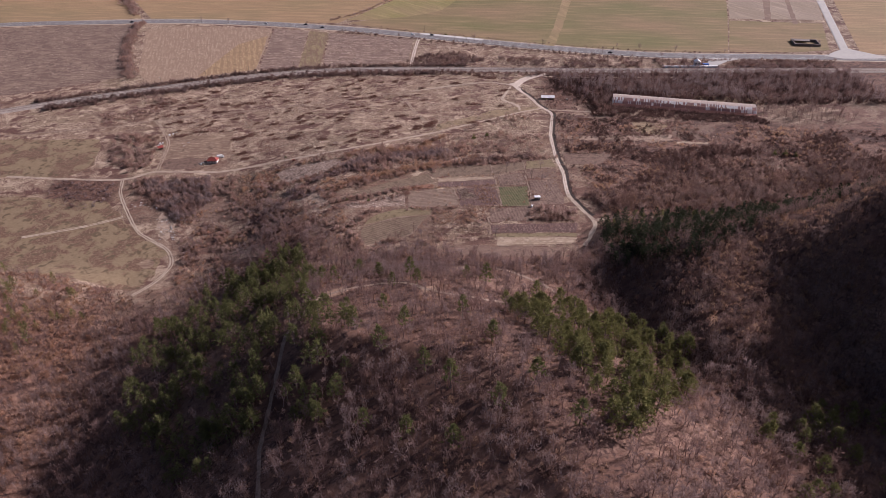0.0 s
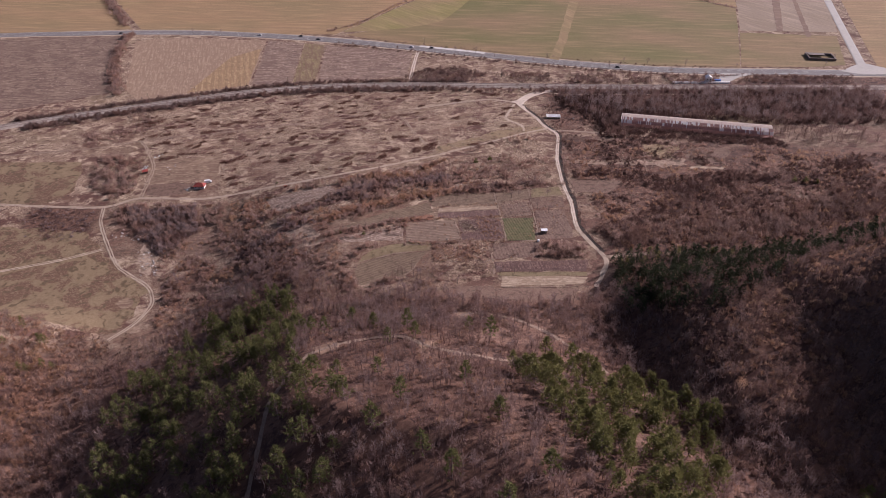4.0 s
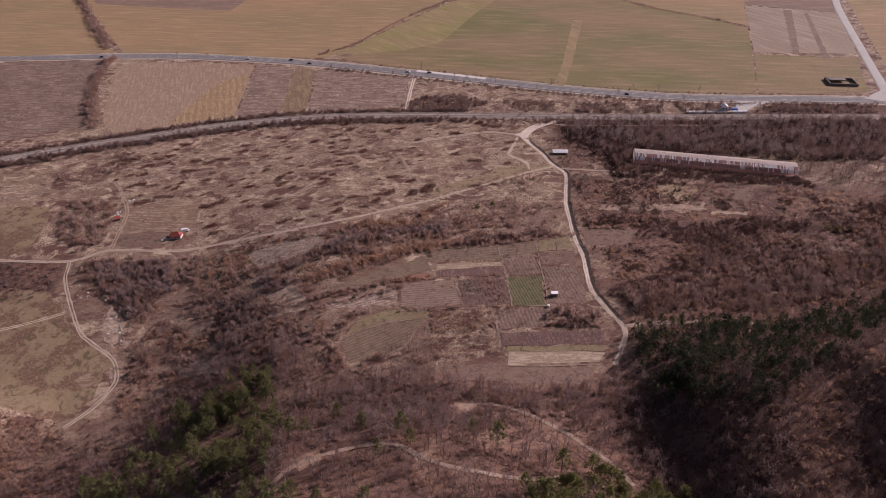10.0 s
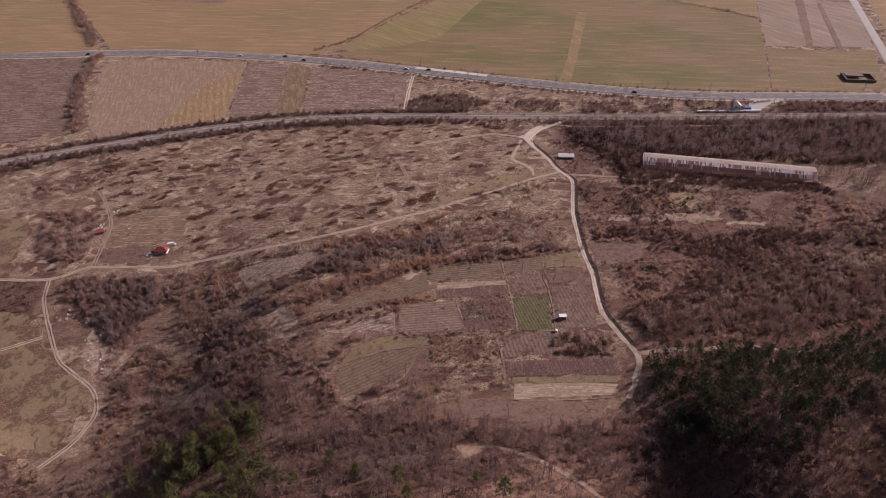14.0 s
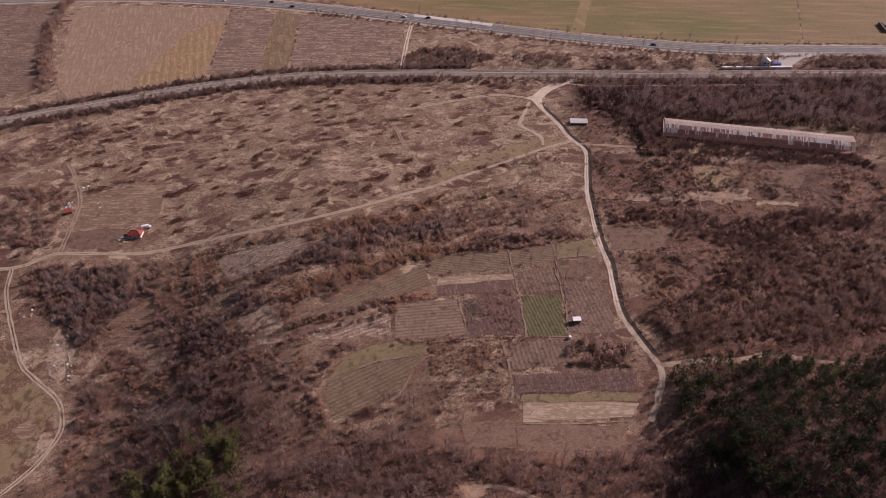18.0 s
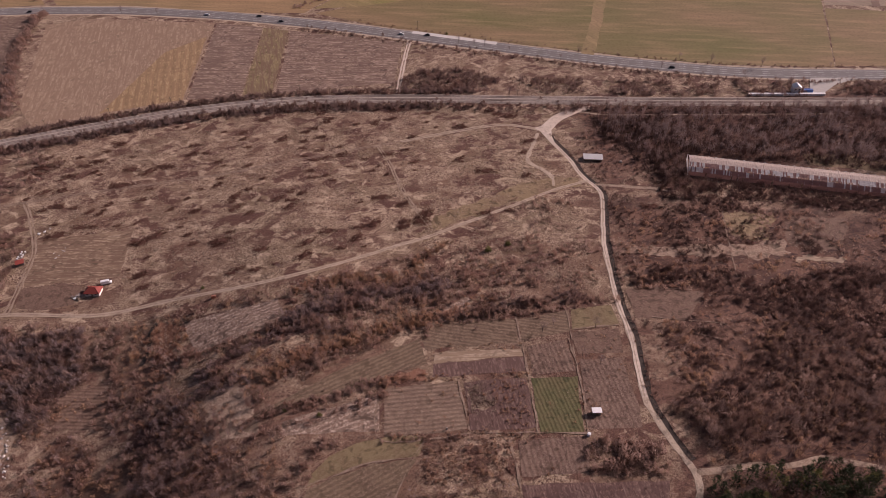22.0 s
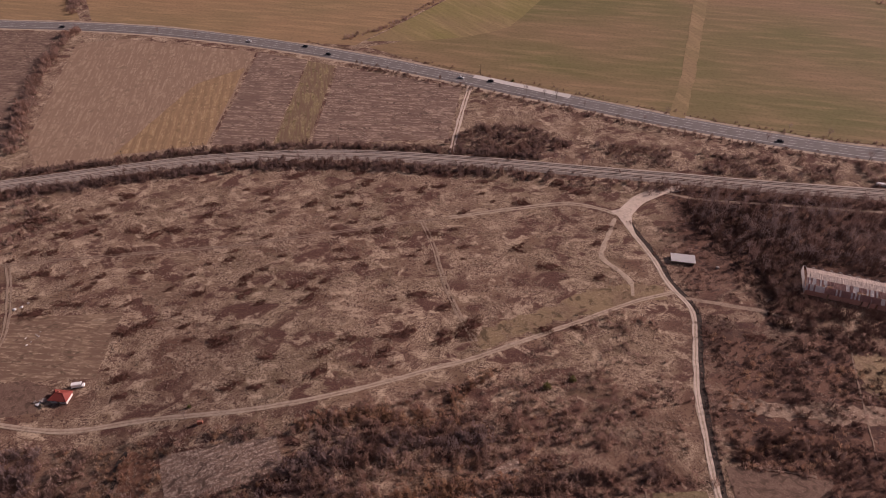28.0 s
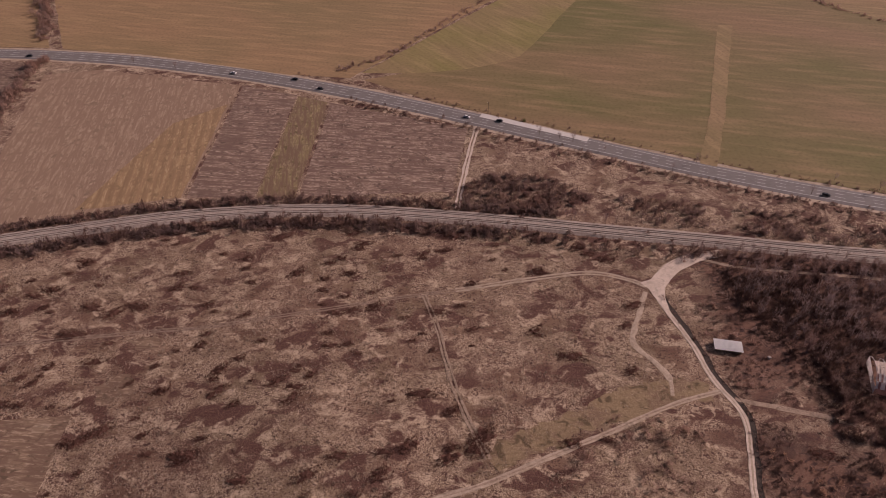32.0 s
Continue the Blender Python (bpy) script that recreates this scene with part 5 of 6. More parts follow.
planted("dry_grass", TUFTS, np.vstack([place_in([(112, 150), (330, 110), (330, 40), (110, 20)], 2.6, 62, 0.5, 9), place_in([(-140, 100), (-20, 108), (90, 160), (96, 84), (0, 66), (-100, 20)], 2.2, 63, 0.48, 7),
                                       place_in([(10, 390), (5, 318), (95, 296), (140, 340)], 2.4, 64, 0.45, 9), place_in([(-78, 420), (15, 388), (5, 319), (-80, 312)], 2.0, 65, 0.48, 9, 1, False),
                                       place_in([(-400, 480), (-312, 478), (-262, 310), (-330, 282)], 3.2, 66, 0.5, 12, 1, False)]),
        M_STRAW, "pale dry grass tufts between scrub and plots", "dry grass", 0.5, 1.1, 62)
planted("dry_grass", TUFTS, np.vstack([place_in([(22, 31), (33, 31), (33, 14), (22, 14)], 1.1, 67, 0.25, 5, 1, False), place_in([(52, 48), (69, 50), (69, 32), (51, 32)], 1.5, 68, 0.3, 5, 1, False),
                                       place_in([(-10, 28), (-34, 18), (-60, 4), (-56, 14), (-30, 28), (-12, 34)], 1.3, 69, 0.3, 6)]), M_STRAW, "pale dry stalks on the plots", "dry grass", 0.5, 1.0, 63)
PLOTS_ALL = [(-11, 31), (19, 32), (49, 34), (52, 48), (69, 50), (94, 55), (90, 10), (67, 1), (66, -16), (38, -16), (-11, 7)]
planted("dry_grass", TUFTS, place_in(PLOTS_ALL, 2.3, 167, 0.5, 6, 1, False), M_STRAW, "pale weeds scattered over the plots", "dry grass", 0.3, 0.8, 168)
planted("scrub", SHRUBS, np.vstack([place_in(PLOTS_ALL, 4.0, 169, 0.62, 8, 1, False), place_in([(33, 30), (47, 29), (46, 6), (34, 7)], 1.7, 170, 0.2, 6, 1, False), place_in([(66, 22), (74, 22), (74, 12), (66, 12)], 2.0, 171, 0.2, 6, 1, False),
                                    along(smooth_line([(-10, 6), (20, 4), (46, 3)]), 1.2, 0.4, 172), along(smooth_line([(8, 35), (48, 33)]), 1.3, 0.4, 173), along(smooth_line([(12, 50), (48, 49)]), 1.6, 0.4, 174)]),
        M_RUST, "small red-brown shrubs between the plots", "scrub", 0.25, 0.6, 170)
planted("vine_row", [shrub_shape(260 + i, 1.1, 0.8, 12, 0.13) for i in range(4)],
        np.vstack([np.column_stack([np.full(26, 24.5 + 2.1 * r) + RNG.normal(size=26) * 0.2, np.linspace(7, 29, 26)]) for r in range(11)]), M_BRAMBLE, "dark leafless vines in rows", "vines", 0.35, 0.75, 64)
planted("orchard_saplings", [bare_tree_shape(270 + i, 3.2, 0.8, 22, 0.07)[1] for i in range(4)],
        np.vstack([np.column_stack([np.linspace(-3, 34, 26) + RNG.normal(size=26) * 0.3, np.full(26, -17.0 - 2.4 * r) - np.linspace(0, 2, 26)]) for r in range(4)]), M_TWIG, "rows of thin grey leafless saplings", "saplings", 0.8, 1.1, 65)
planted("orchard_saplings", [bare_tree_shape(280 + i, 2.6, 0.8, 22, 0.07)[1] for i in range(4)],
        np.vstack([np.column_stack([np.linspace(38, 89, 30) + RNG.normal(size=30) * 0.3, np.full(30, -19.5 - 2.6 * r) - np.linspace(0, 3.5, 30)]) for r in range(4)]), M_SCRUB, "rows of thin brown leafless saplings", "saplings", 0.7, 1.1, 66)

# ---- pines ----
PINES = []
for k, (material, tall, wide, low) in enumerate([(M_PINE, 10, 2.9, 0.26), (M_PINE, 11.5, 3.0, 0.32), (M_PINE, 8.5, 2.6, 0.22), (M_PINE_LIGHT, 9.5, 2.9, 0.30), (M_PINE_LIGHT, 8.0, 2.6, 0.25), (M_PINE_LIGHT, 10.5, 3.0, 0.38)]):
    base = new("pine_tree")
    t, c = pine_shape(400 + k, tall, wide, low)
    triangles("trunk", t, np.arange(len(t)).reshape(-1, 3), M_BARK, base)
    triangles("crown", c, np.arange(len(c)).reshape(-1, 3), material, base)
    PINES.append((base, c))
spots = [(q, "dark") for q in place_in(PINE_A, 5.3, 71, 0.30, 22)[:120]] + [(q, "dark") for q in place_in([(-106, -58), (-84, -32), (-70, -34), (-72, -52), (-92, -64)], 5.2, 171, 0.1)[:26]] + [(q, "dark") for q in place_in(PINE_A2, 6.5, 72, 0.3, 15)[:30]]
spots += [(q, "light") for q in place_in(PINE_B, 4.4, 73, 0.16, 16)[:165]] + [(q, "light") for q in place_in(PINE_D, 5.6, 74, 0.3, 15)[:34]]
spots += [(q, "dark") for q in ((-12, -106), (-15, -99), (-30, -90), (-52, -92), (-58, -88), (-62, -84), (-24, -112), (12, -100), (20, -108), (-40, -80), (4, -150), (26, -140), (-36, -205), (-8, -225), (30, -228), (-20, -160), (-30, -172), (-14, -186), (12, -176), (-6, -198), (22, -204), (8, -214), (-22, -214), (38, -196), (-44, -150), (-28, -138))]
for n, (q, tone) in enumerate(spots):
    k = (n * 7 + n // 3) % 3 + (3 if tone == "light" else 0)
    s = 0.8 + 0.45 * RNG.rand()
    m = pose(q[0], q[1], float(height(q[0], q[1])), 0, 0, RNG.uniform(0, 360)) @ Matrix.Diagonal((s, s, s * RNG.uniform(0.9, 1.12), 1))
    ob = copy_thing(PINES[k][0], m)
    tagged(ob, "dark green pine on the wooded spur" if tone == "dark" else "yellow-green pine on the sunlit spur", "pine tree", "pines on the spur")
for base, c in PINES:
    for o in list(base.children):
        bpy.data.objects.remove(o)
    bpy.data.objects.remove(base)
CROWNS = [np.vstack(pine_shape(420 + k, 9.5 + k % 3, 2.7, 0.3, 26, 8)) for k in range(4)]
# Lighter needles put sunlight into the colour of the wood's edge.
planted("pine_wood", CROWNS, place_in([(98, -34), (108, -20), (140, -18), (168, -34), (160, -60), (120, -62)], 9.0, 275, 0.4, 14), M_PINE_LIGHT, "pines at the edge of a hillside wood, lightened for sun", "pine wood", 0.6, 1.0, 276)
# The stand behind takes the darkened needles, its shade being in their colour.
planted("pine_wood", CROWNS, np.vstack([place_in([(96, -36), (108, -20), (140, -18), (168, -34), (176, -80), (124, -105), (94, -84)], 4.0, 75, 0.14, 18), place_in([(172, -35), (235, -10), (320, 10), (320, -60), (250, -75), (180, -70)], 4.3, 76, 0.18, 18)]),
        M_PINE_SHADE, "conifers on a hillside, darkened for shade", "pine wood", 0.65, 1.05, 77)
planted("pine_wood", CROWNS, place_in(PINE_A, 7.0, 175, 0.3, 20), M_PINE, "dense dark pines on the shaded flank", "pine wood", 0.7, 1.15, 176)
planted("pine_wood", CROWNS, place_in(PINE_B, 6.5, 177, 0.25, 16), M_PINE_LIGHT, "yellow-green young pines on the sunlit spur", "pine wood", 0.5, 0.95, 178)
planted("pine_wood", CROWNS, place_in([(-256, -20), (-240, -8), (-217, -26), (-189, -59), (-184, -85), (-215, -120), (-245, -60)], 9.0, 78, 0.35, 15), M_PINE_LIGHT, "thin stand of yellow-green pines", "pine wood", 0.5, 0.9, 79)

# ---- single trees and bushes ----
TREE_MADE = []
for k in range(4):
    base = new("bare_tree")
    w, f = bare_tree_shape(500 + k, 7.0 + k, 2.6, 190, 0.08)
    triangles("trunk", w, np.arange(len(w)).reshape(-1, 3), M_BARK, base)
    triangles("crown", f, np.arange(len(f)).reshape(-1, 3), M_TWIG, base)
    TREE_MADE.append(base)
singles = [(134, 341), (119, 297), (225, 332), (150, 349), (98, 362), (206, 318), (246, 322), (280, 310), (330, 304), (260, 296), (110, 300), (96, 305), (74, 316), (140, 300), (60, 380), (80, 372), (72, 376), 
           (66, 60), (60, 56), (74, 40), (80, 34), (84, 56), (-196, 470), (-228, 476), (282, 286), (290, 284), (298, 283), (276, 280), (34, -30), (38, -31), (46, -31), (-98, 104), (-60, 114), (420, 300), (440, 318)]
for n, (x, y) in enumerate(singles):
    s = 0.55 + 0.45 * RNG.rand()
    ob = copy_thing(TREE_MADE[n % 4], pose(x, y, float(height(x, y)), 0, 0, RNG.uniform(0, 360)) @ Matrix.Diagonal((s, s, s, 1)))
    tagged(ob, "leafless grey tree standing alone by the road" if y > 270 else "leafless grey tree beside plots and tracks", "tree", "single trees")
for base in TREE_MADE:
    for o in list(base.children):
        bpy.data.objects.remove(o)
    bpy.data.objects.remove(base)


def mound_shape(seed, rx, ry, tall, leaves=150, size=0.5):
    """A low thicket: many short twigs over a long heap."""
    rs = np.random.RandomState(seed)
    out = []
    for i in range(leaves):
        a, r = rs.uniform(0, 6.283), math.sqrt(rs.uniform(0, 1))
        edge = 1 + 0.25 * math.sin(3 * a + seed) + 0.15 * math.sin(7 * a)
        p = np.array([math.cos(a) * r * rx * edge, math.sin(a) * r * ry * edge, tall * (1 - r**2) * rs.uniform(0.1, 0.8)])
        out += spike(p, p + rs.normal(size=3) * size * 0.7 + (0, 0, size), 0.2, rs)
    return np.array(out)


BRAMBLES = []
for k in range(6):
    v = mound_shape(600 + k, 2.8 + 0.5 * k, 1.8 + 0.2 * k, 0.7, 230 + 40 * k, 0.5)
    ring = [(math.cos(a) * (2.0 + 0.4 * k) * (1 + 0.3 * math.sin(3 * a + k) + 0.2 * math.sin(8 * a)), math.sin(a) * (1.2 + 0.2 * k) * (1 + 0.3 * math.sin(3 * a + k) + 0.2 * math.sin(8 * a)), -0.1) for a in np.linspace(0, 6.283, 19)]
    v = np.vstack([v] + [np.array([p, q, (0, 0, 0.3)]) for p, q in zip(ring, ring[1:])])
    ob = triangles("bramble_thicket", v, np.arange(len(v)).reshape(-1, 3), M_THORN)
    BRAMBLES.append(ob)
heaps = [q for q in place_in(MEADOW, 13.0, 81, 0.40, 30)][:150]
heaps += [(62, 152), (48, 150), (-30, 128), (-62, 120), (-84, 118), (-128, 118), (-132, 140), (-20, 170), (4, 165), (-36, 196), (-60, 186), (-90, 176), (-120, 190), (150, 130), (180, 110), (160, 96), (200, 120), (140, 146)]
for n, q in enumerate(heaps):
    s = RNG.uniform(0.6, 1.5)
    ob = BRAMBLES[n % 6].copy()
    scene.collection.objects.link(ob)
    ob.matrix_world = pose(q[0], q[1], float(height(q[0], q[1])), 0, 0, RNG.uniform(-12, 45)) @ Matrix.Diagonal((s, s * 0.9, s * 0.8, 1))
    tagged(ob, "low dark brown bramble thicket in dry grass", "bramble", "brambles of the meadow")
for ob in BRAMBLES:
    bpy.data.objects.remove(ob)
v = mound_shape(700, 1.1, 1.1, 3.4, 260, 0.45)
for n, (x, y, s) in enumerate([(45, 117, 1.35), (56, 121, 1.15), (-36, 20, 0.9), (261, 67, 1.5), (268, 65, 1.7), (275, 63, 1.4), (-50, 24, 0.7), (52, 398, 0.9), (-98, 110, 0.7)]):
    ob = triangles("evergreen_bush", v * s, np.arange(len(v)).reshape(-1, 3), M_PINE)
    ob.location = (x, y, float(height(x, y)) - 0.1)
    tagged(ob, "dark green round evergreen bush", "bush", "evergreen bushes")

# ---- buildings ----
def window(parent, x0, z0, x1, z1, y, out=-1):
    w = part("window", block(x0, min(y, y + out * 0.04), z0, x1, max(y, y + out * 0.04), z1), M_GLASS, parent)
    bm = bmesh.new()
    e = y + out * 0.07
    lo, hi = min(y, e), max(y, e)
    for a in ((x0 - 0.08, z0 - 0.08, x1 + 0.08, z0), (x0 - 0.08, z1, x1 + 0.08, z1 + 0.08), (x0 - 0.08, z0, x0, z1), (x1, z0, x1 + 0.08, z1)):
        block(a[0], lo, a[1], a[2], hi, a[3], 0.0, bm)
    part("frame", bm, M_WHITE, w)


house = stand("house", -153, 116.5, -6)
tagged(house, "small farmhouse with a red hipped roof", "house")
part("wall", block(-3.5, -2.4, -0.6, 3.5, 2.4, 2.1), M_PLASTER, house)
E, W2, T, B = 4.0, 2.9, 3.7, 2.0
roof_v = [(-E, -W2, B), (E, -W2, B), (E, W2, B), (-E, W2, B), (-1.5, 0, T), (1.5, 0, T), (-E, -W2, B - 0.16), (E, -W2, B - 0.16), (E, W2, B - 0.16), (-E, W2, B - 0.16)]
solid("roof", roof_v, [(0, 1, 5, 4), (1, 2, 5), (2, 3, 4, 5), (3, 0, 4), (6, 7, 1, 0), (7, 8, 2, 1), (8, 9, 3, 2), (9, 6, 0, 3), (9, 8, 7, 6)], M_RED, house, "red sheet roof")
for a, b in (((-E, -W2, B), (-1.5, 0, T)), ((E, -W2, B), (1.5, 0, T)), ((E, W2, B), (1.5, 0, T)), ((-E, W2, B), (-1.5, 0, T)), ((-1.5, 0, T), (1.5, 0, T))):
    part("ridge_cap", rod(a, b, 0.09), M_RED, house)
part("chimney", block(-0.8, 0.5, 2.8, -0.3, 1.0, 4.2, 0.04), M_BRICK, house)
part("door", block(-0.45, -2.46, 0.0, 0.45, -2.38, 1.95), M_WOOD, house)
for x in (-2.8, 1.4):
    window(house, x, 0.8, x + 1.1, 1.75, -2.4)


def vehicle(name, x, y, turn, paint, label, long=4.3, wide=1.75, tall=1.45, van=False):
    on_road = near_line(np.array([x]), np.array([y]), ROAD, 6.0)[0]
    car = stand(name, x, y, turn, 0.35 if on_road else 0.05)
    tagged(car, label, "van" if van else "car", "" if van else "cars on the road")
    h, w = long / 2, wide / 2
    part("body", block(-h, -w, 0.32, h, w, 0.95, 0.14), paint, car)
    rear = -h + 0.1 if van else -h + 0.5
    front = h - (0.9 if van else 1.35)
    bm = block(rear, -w + 0.12, 0.93, front, w - 0.12, tall, 0.1)
    part("cabin", bm, paint if van else M_GLASS, car)
    if van:
        part("windscreen", block(front - 0.05, -w + 0.25, 1.1, front + 0.03, w - 0.25, tall - 0.2), M_GLASS, car)
    else:
        part("roof", block(rear + 0.3, -w + 0.16, tall - 0.03, front - 0.45, w - 0.16, tall + 0.04, 0.02), paint, car)
    for sx in (-h * 0.62, h * 0.62):
        for sy in (-w + 0.05, w - 0.05):
            wheel = part("wheel", rod((sx, sy - 0.1, 0.32), (sx, sy + 0.1, 0.32), 0.32, sides=12), M_TYRE, car)
            part("rim", rod((sx, sy - 0.115, 0.32), (sx, sy + 0.115, 0.32), 0.18, sides=8), M_SLEEPER, wheel)
    return car


vehicle("van", -148.5, 122.5, 12, M_WHITE, "white van parked beside a farmhouse", 5.2, 1.95, 2.1, True)
for x, y, turn, paint, label in ((-311, 489, 178, M_DARK, "dark car on the main road"), (-152, 463, 162, M_WHITE, "white car on the main road"), (-106, 454, 161, M_DARK, "dark car on the main road"),
                                 (-86, 440, -19, M_DARK, "dark car on the main road"), (15, 402, -24, M_WHITE, "white car on the main road"), (36, 397, 155, M_DARK, "dark car on the main road"),
                                 (214, 317, -19, M_DARK, "dark car on the main road")):
    vehicle("car", x, y, turn, paint, label)

# yard clutter beside the house
for n, (x, y, s, m) in enumerate([(-160, 115, 1.5, M_STONE), (-161.5, 113.5, 1.0, M_WHITE), (-159.5, 112.5, 1.2, M_WOOD), (-163, 114.5, 0.9, M_WALL), (-196, 166.5, 0.9, M_WHITE), (-193.5, 168, 0.8, M_WHITE), (-191.5, 170.5, 0.7, M_STONE)]):
    ob = stand("scrap_heap", x, y, n * 37)
    tagged(ob, "small heap of pale scrap beside the farm", "scrap heap", "scrap heaps")
    for k in range(4):
        a = k * 1.7 + n
        part("scrap", block(math.cos(a) * s * 0.5 - s * 0.4, math.sin(a) * s * 0.5 - s * 0.3, -0.1, math.cos(a) * s * 0.5 + s * 0.4, math.sin(a) * s * 0.5 + s * 0.3, s * (0.3 + 0.15 * k), 0.05), m, ob)

lean_to = stand("shed", -197, 141.5, 20)
tagged(lean_to, "tiny shed with a red lean-to roof beside a farm track", "shed")
part("wall", block(-1.7, -1.2, -0.4, 1.7, 1.2, 1.7), M_WALL, lean_to)
solid("roof", [(-2.1, -1.6, 1.6), (2.1, -1.6, 1.6), (2.1, 1.6, 2.2), (-2.1, 1.6, 2.2), (-2.1, -1.6, 1.72), (2.1, -1.6, 1.72), (2.1, 1.6, 2.32), (-2.1, 1.6, 2.32)],
      [(4, 5, 6, 7), (3, 2, 1, 0), (0, 1, 5, 4), (1, 2, 6, 5), (2, 3, 7, 6), (3, 0, 4, 7)], M_RED, lean_to, "red sheet roof")
part("door", block(-0.4, -1.27, 0, 0.4, -1.19, 1.5), M_WOOD, lean_to)
for k in range(12):
    hive = stand("beehive", -200.2 + 1.7 * (k % 2) + 0.15 * (k // 2), 144.5 + 1.3 * (k // 2), 20)
    tagged(hive, "small pale box hive beside a farm track" if k % 3 else "small dark box hive beside a farm track", "beehive", "hives beside the track")
    part("box", block(-0.33, -0.33, 0.05, 0.33, 0.33, 0.8, 0.02), M_PLASTER if k % 3 else M_WALL, hive)
    part("lid", block(-0.4, -0.4, 0.8, 0.4, 0.4, 0.9, 0.02), M_WHITE if k % 3 else M_WALL, hive)

shed = stand("shed", 122.3, 201, -10)
tagged(shed, "long low shed with a pale metal roof beside the track", "shed")
part("wall", block(-5.4, 2.6, -0.4, 5.4, 2.8, 1.9), M_WALL, shed)
for x in (-5.4, 5.2):
    part("wall", block(x, -2.6, -0.4, x + 0.2, 2.6, 1.8), M_WALL, shed)
part("front_board", block(-5.2, -2.7, -0.4, 5.2, -2.58, 1.2), M_WOOD, shed)
for x in (-5.3, -2.7, 0.0, 2.7, 5.3):
    part("post", block(x - 0.09, -2.9, -0.4, x + 0.09, -2.72, 1.8), M_WOOD, shed)
for k in range(8):
    x0, dz = -5.9 + k * 1.48, 0.02 * (k % 2)
    bm = bmesh.new()
    vs = [bm.verts.new(q) for q in ((x0, -3.3, 1.95 + dz), (x0 + 1.49, -3.3, 1.95 + dz), (x0 + 1.49, 3.1, 1.9 + dz), (x0, 3.1, 1.9 + dz))]
    bm.faces.new(vs)
    bmesh.ops.solidify(bm, geom=bm.faces[:], thickness=0.08)
    part("roof_sheet", bm, M_WHITE, shed)

hut = stand("hut", 71.5, 9.3, -4)
tagged(hut, "small garden hut with a white flat roof", "hut")
part("wall", block(-1.6, -1.0, -0.5, 1.6, 1.0, 2.1), M_WALL, hut)
part("roof", block(-1.9, -1.3, 2.1, 1.9, 1.3, 2.28, 0.03), M_WHITE, hut)
part("door", block(-0.4, -1.06, 0, 0.4, -1.0, 1.9), M_WOOD, hut)
window(hut, 0.7, 0.9, 1.4, 1.6, -1.0)
tank = stand("water_tank", 66, -0.5)
tagged(tank, "small pale water tank beside a garden plot", "water tank")
part("body", rod((0, 0, -0.2), (0, 0, 1.3), 0.7, sides=12), M_WHITE, tank)
part("lid", rod((0, 0, 1.3), (0, 0, 1.4), 0.45, sides=12), M_WHITE, tank)
marker = stand("stone_marker", 13, 8)
tagged(marker, "small white upright stone on a dug plot", "stone")
part("stone", block(-0.3, -0.25, -0.2, 0.3, 0.25, 1.2, 0.08), M_STONE, marker)
boulder = stand("concrete_block", 138, 195, 20)
tagged(boulder, "pale concrete block in brown grass", "concrete block")
part("block", block(-0.7, -0.6, -0.2, 0.7, 0.6, 1.1, 0.1), M_STONE, boulder)

ruin = stand("ruined_wall", -91, 101.5, 10)
tagged(ruin, "ruined red brick pillar beside a dirt track", "ruin")
rs = np.random.RandomState(9)
for k in range(9):
    for x in range(3):
        if k > 5 and rs.rand() < 0.25 * (k - 4) + 0.1 * x:
            continue
        part("brick", block(-1.1 + x * 0.72 + 0.02 * (k % 2), -0.5, -0.2 + k * 0.3, -0.42 + x * 0.72 + 0.02 * (k % 2), 0.5, 0.07 + k * 0.3, 0.03), M_BRICK, ruin)

# ---- the long derelict greenhouse ----
green = stand("greenhouse", 231, 167, -18.5)
tagged(green, "long derelict greenhouse with torn white film", "greenhouse")
HALF, SIDE, EAVE, TOP = 58.0, 9.0, 3.2, 7.0
rs = np.random.RandomState(14)
bays = 29
for k in range(bays + 1):
    x = -HALF + 2 * HALF * k / bays
    bm = bmesh.new()
    arch = [(-SIDE + 0.1, -0.6), (-SIDE + 0.1, EAVE), (-SIDE * 0.75, EAVE + 1.9), (-SIDE * 0.4, EAVE + 3.2), (0, TOP - 0.1), (SIDE * 0.4, EAVE + 3.2), (SIDE * 0.75, EAVE + 1.9), (SIDE, EAVE), (SIDE, -0.6)]
    for (y0, z0), (y1, z1) in zip(arch, arch[1:]):
        rod((x, y0, z0), (x, y1, z1), 0.09, sides=5, bm=bm)
    part("rib", bm, M_WHITE, green)


def sheet(name, x0, x1, y0, z0, y1, z1, material, rag=0.0):
    n, m = 2, 3
    v = []
    for i in range(n + 1):
        for j in range(m + 1):
            f = j / m
            drop = rag * rs.rand() if j == 0 else 0
            f2 = f + drop * (1 - f)
            v.append((x0 + (x1 - x0) * i / n, y0 + (y1 - y0) * f2, z0 + (z1 - z0) * f2 + rs.normal() * 0.07))
    return solid(name, v, [(i * (m + 1) + j, (i + 1) * (m + 1) + j, (i + 1) * (m + 1) + j + 1, i * (m + 1) + j + 1) for i in range(n) for j in range(m)], material, green)


TIERS = [(-SIDE, 0.1), (-SIDE, EAVE), (-SIDE * 0.75, EAVE + 2.0), (-SIDE * 0.4, EAVE + 3.3), (0, TOP + 0.05), (SIDE * 0.4, EAVE + 3.3)]
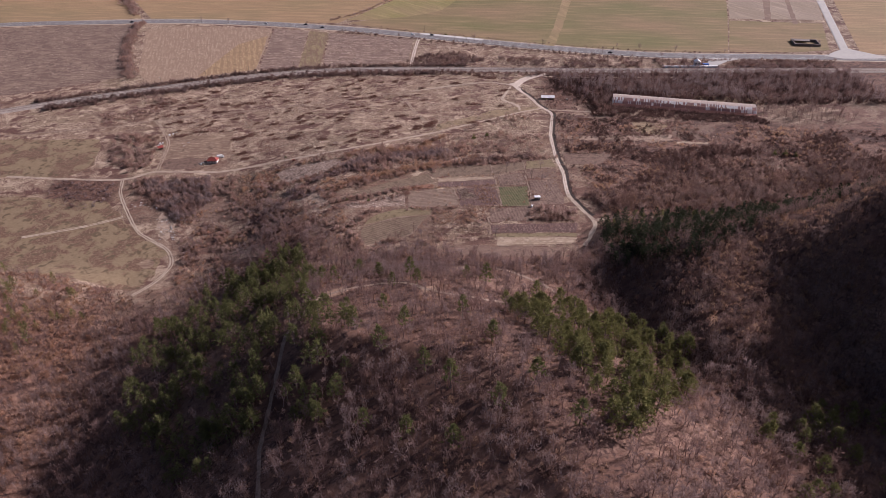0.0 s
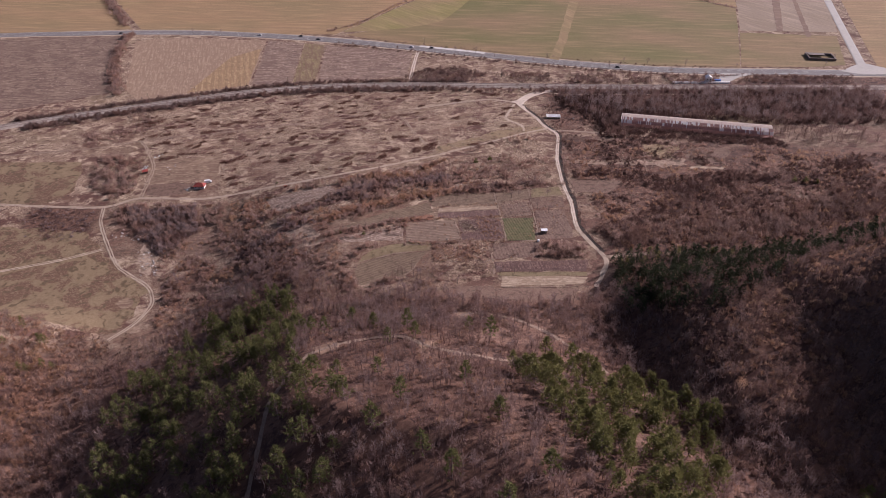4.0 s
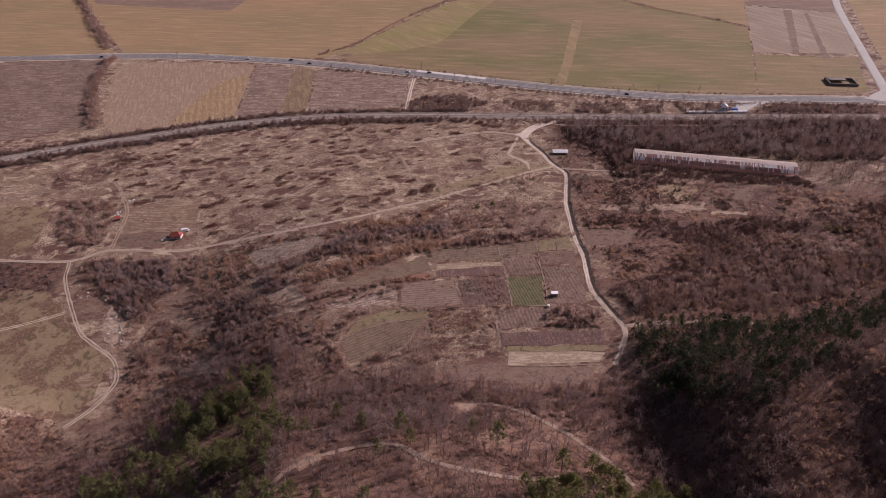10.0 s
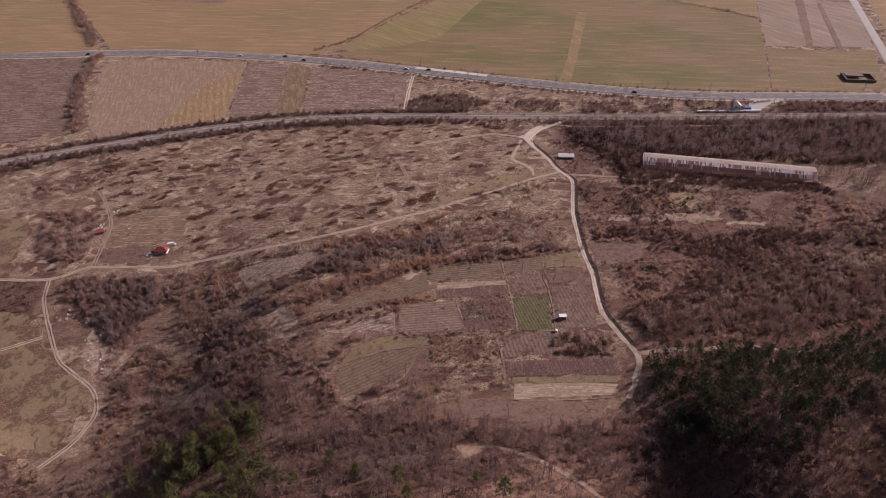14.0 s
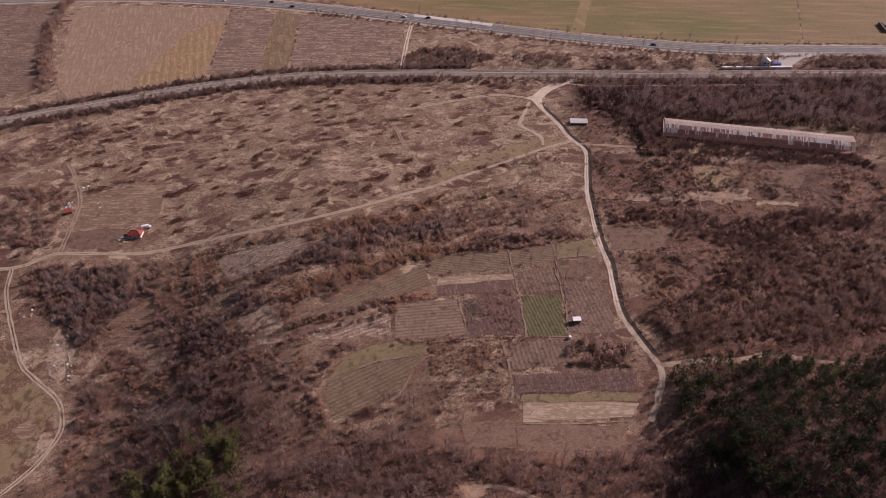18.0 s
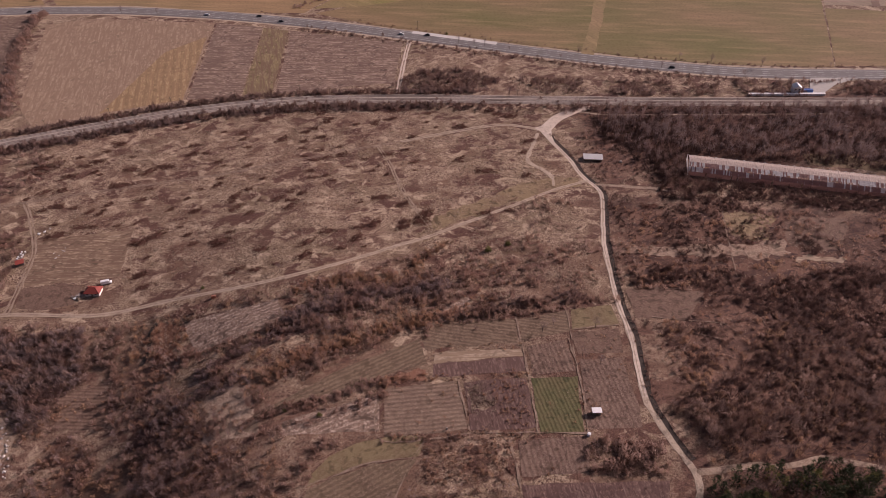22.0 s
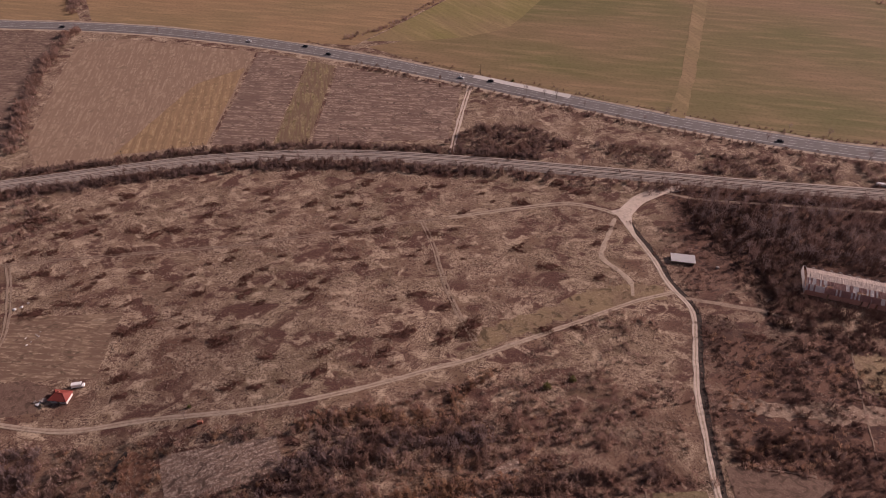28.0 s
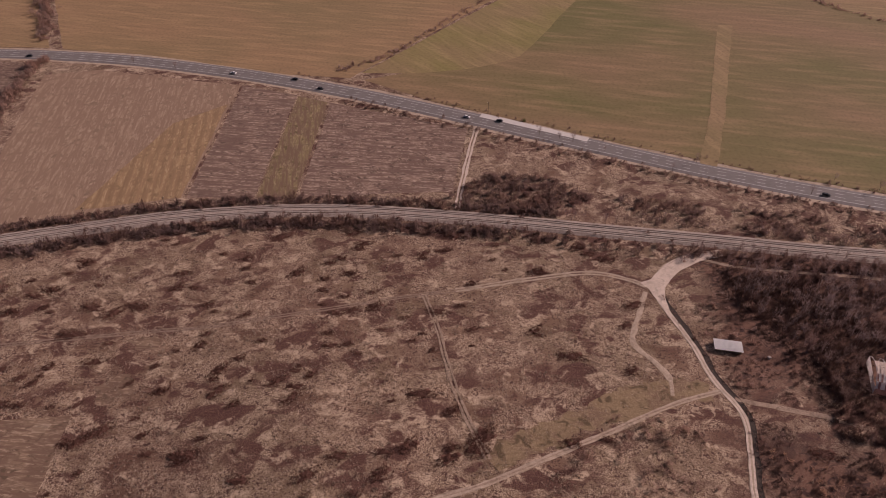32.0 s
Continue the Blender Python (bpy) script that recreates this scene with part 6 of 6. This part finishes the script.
for k in range(bays):
    torn = rs.uniform(0.2, 0.75)
    for h in range(5):
        w = 2 * HALF / bays / 5
        u0 = -HALF + (5 * k + h) * w - 0.03
        ends = k < 2 or k > bays - 4
        for tier, ((y0, z0), (y1, z1)) in enumerate(zip(TIERS, TIERS[1:])):
            if tier == 0 and rs.rand() < 0.06:
                continue
            white = (tier == 2 and rs.rand() < torn) or (tier == 1 and rs.rand() < (0.8 if ends else 0.3 * torn))
            skin = M_DUSTY if tier > 2 else M_FILM if white else M_PINKFILM
            sheet("side_film" if tier == 0 else "roof_film", u0, u0 + w + 0.06, y0, z0, y1, z1, skin, 0.7 if tier == 2 and rs.rand() < 0.4 else 0.0)
part("end_wall", block(-HALF - 0.1, -SIDE, -0.5, -HALF + 0.02, SIDE, EAVE), M_FILM, green)

# ---- the roadside depot ----
kiosk = stand("kiosk", 287, 270.6, -10)
tagged(kiosk, "white roadside building with a low roof", "kiosk")
part("wall", block(-2.6, -2.0, -0.5, 2.6, 3.0, 4.6), M_PLASTER, kiosk)
solid("roof", [(-3, -2.4, 4.6), (3, -2.4, 4.6), (3, 3.4, 4.6), (-3, 3.4, 4.6), (0, -2.4, 6.4), (0, 3.4, 6.4)], [(0, 1, 4), (2, 3, 5), (1, 2, 5, 4), (3, 0, 4, 5), (3, 2, 1, 0)], M_WHITE, kiosk)
window(kiosk, -2.0, 2.6, -0.7, 3.7, -2.0)
window(kiosk, 0.7, 2.6, 2.0, 3.7, -2.0)
fence = stand("wall", 279.5, 267.6, -6.5)
tagged(fence, "long low white wall beside the depot", "wall")
for k in range(13):
    part("panel", block(-27 + k * 4.1, -0.9, -0.3, -23.0 + k * 4.1, 0.9, 1.5), M_WHITE, fence)
    part("post", block(-27.1 + k * 4.1, -0.16, -0.3, -26.8 + k * 4.1, 0.16, 1.7), M_WHITE, fence)
trailer = stand("container", 295.5, 269.6, -9)
tagged(trailer, "blue container beside a white kiosk", "container")
part("body", block(-3, -1.2, 0.1, 3, 1.2, 2.5, 0.04), M_BLUE, trailer)
for x in (-2.9, -1.5, 0, 1.5, 2.9):
    part("rib", block(x - 0.06, -1.26, 0.15, x + 0.06, 1.26, 2.56), M_BLUE, trailer)
pen = stand("enclosure", 427, 322, -14)
tagged(pen, "dark walled enclosure beside a crop field", "enclosure")
for a in ((-13, -8.5, 13, -7.5), (-13, 7.5, 13, 8.5), (-13, -7.5, -12, 7.5), (12, -7.5, 13, 7.5)):
    part("wall", block(a[0], a[1], -0.4, a[2], a[3], 2.4), M_WALL, pen)
part("shed_roof", block(-11, 1, 2.2, 5, 7, 2.5), M_WALL, pen)

# ---- utility poles ----
for x, y in ((-270, 266), (-228, 279), (-189, 290), (-150, 300), (-107, 306), (-62, 308), (-310, 255), (29, 408)):
    pole = stand("utility_pole", x, y, 12)
    tagged(pole, "wooden utility pole beside the railway" if y < 350 else "short white road sign post", "utility pole", "poles along the railway")
    part("post", rod((0, 0, -0.5), (0, 0, 8.5), 0.2, 0.13, 8), M_WOOD, pole)
    part("crossarm", block(-0.9, -0.07, 7.7, 0.9, 0.07, 7.87), M_WOOD, pole)
    for dx in (-0.8, 0.0, 0.8):
        part("insulator", rod((dx, 0, 7.87), (dx, 0, 8.1), 0.06, 0.04, 6), M_WHITE, pole)

# ---- rubble beside the pasture ----
rs = np.random.RandomState(21)
rock_shapes = []
for k in range(5):
    bm = bmesh.new()
    bmesh.ops.create_icosphere(bm, subdivisions=1, radius=1.0)
    for vert in bm.verts:
        vert.co *= rs.uniform(0.65, 1.2)
        vert.co.z *= 0.6
    me = bpy.data.meshes.new("rock")
    bm.to_mesh(me)
    bm.free()
    me.materials.append(M_PLASTER if k == 4 else M_STONE)
    rock_shapes.append(me)
for cx, cy, n, spread in ((-192, 62, 7, 2.5), (-180, 58, 8, 3.5), (-172, 40, 8, 3.0), (-167, 30, 9, 3.0), (-165, 22, 9, 3.0), (-180, 150, 4, 2.0)):
    heap = stand("rubble_heap", cx, cy)
    tagged(heap, "heap of pale rubble and broken stones beside scrub", "rubble", "rubble heaps")
    for k in range(2 * n):
        ob = new("rock", rock_shapes[rs.randint(5)])
        ob.parent = heap
        x, y = rs.normal(size=2) * spread
        s = rs.uniform(0.2, 0.85)
        ob.matrix_local = Matrix.Translation((x, y, float(height(cx + x, cy + y) - height(cx, cy)) + 0.1 * s)) @ pose(0, 0, 0, 0, 0, rs.uniform(0, 360)) @ Matrix.Diagonal((s, s * 0.8, s, 1))
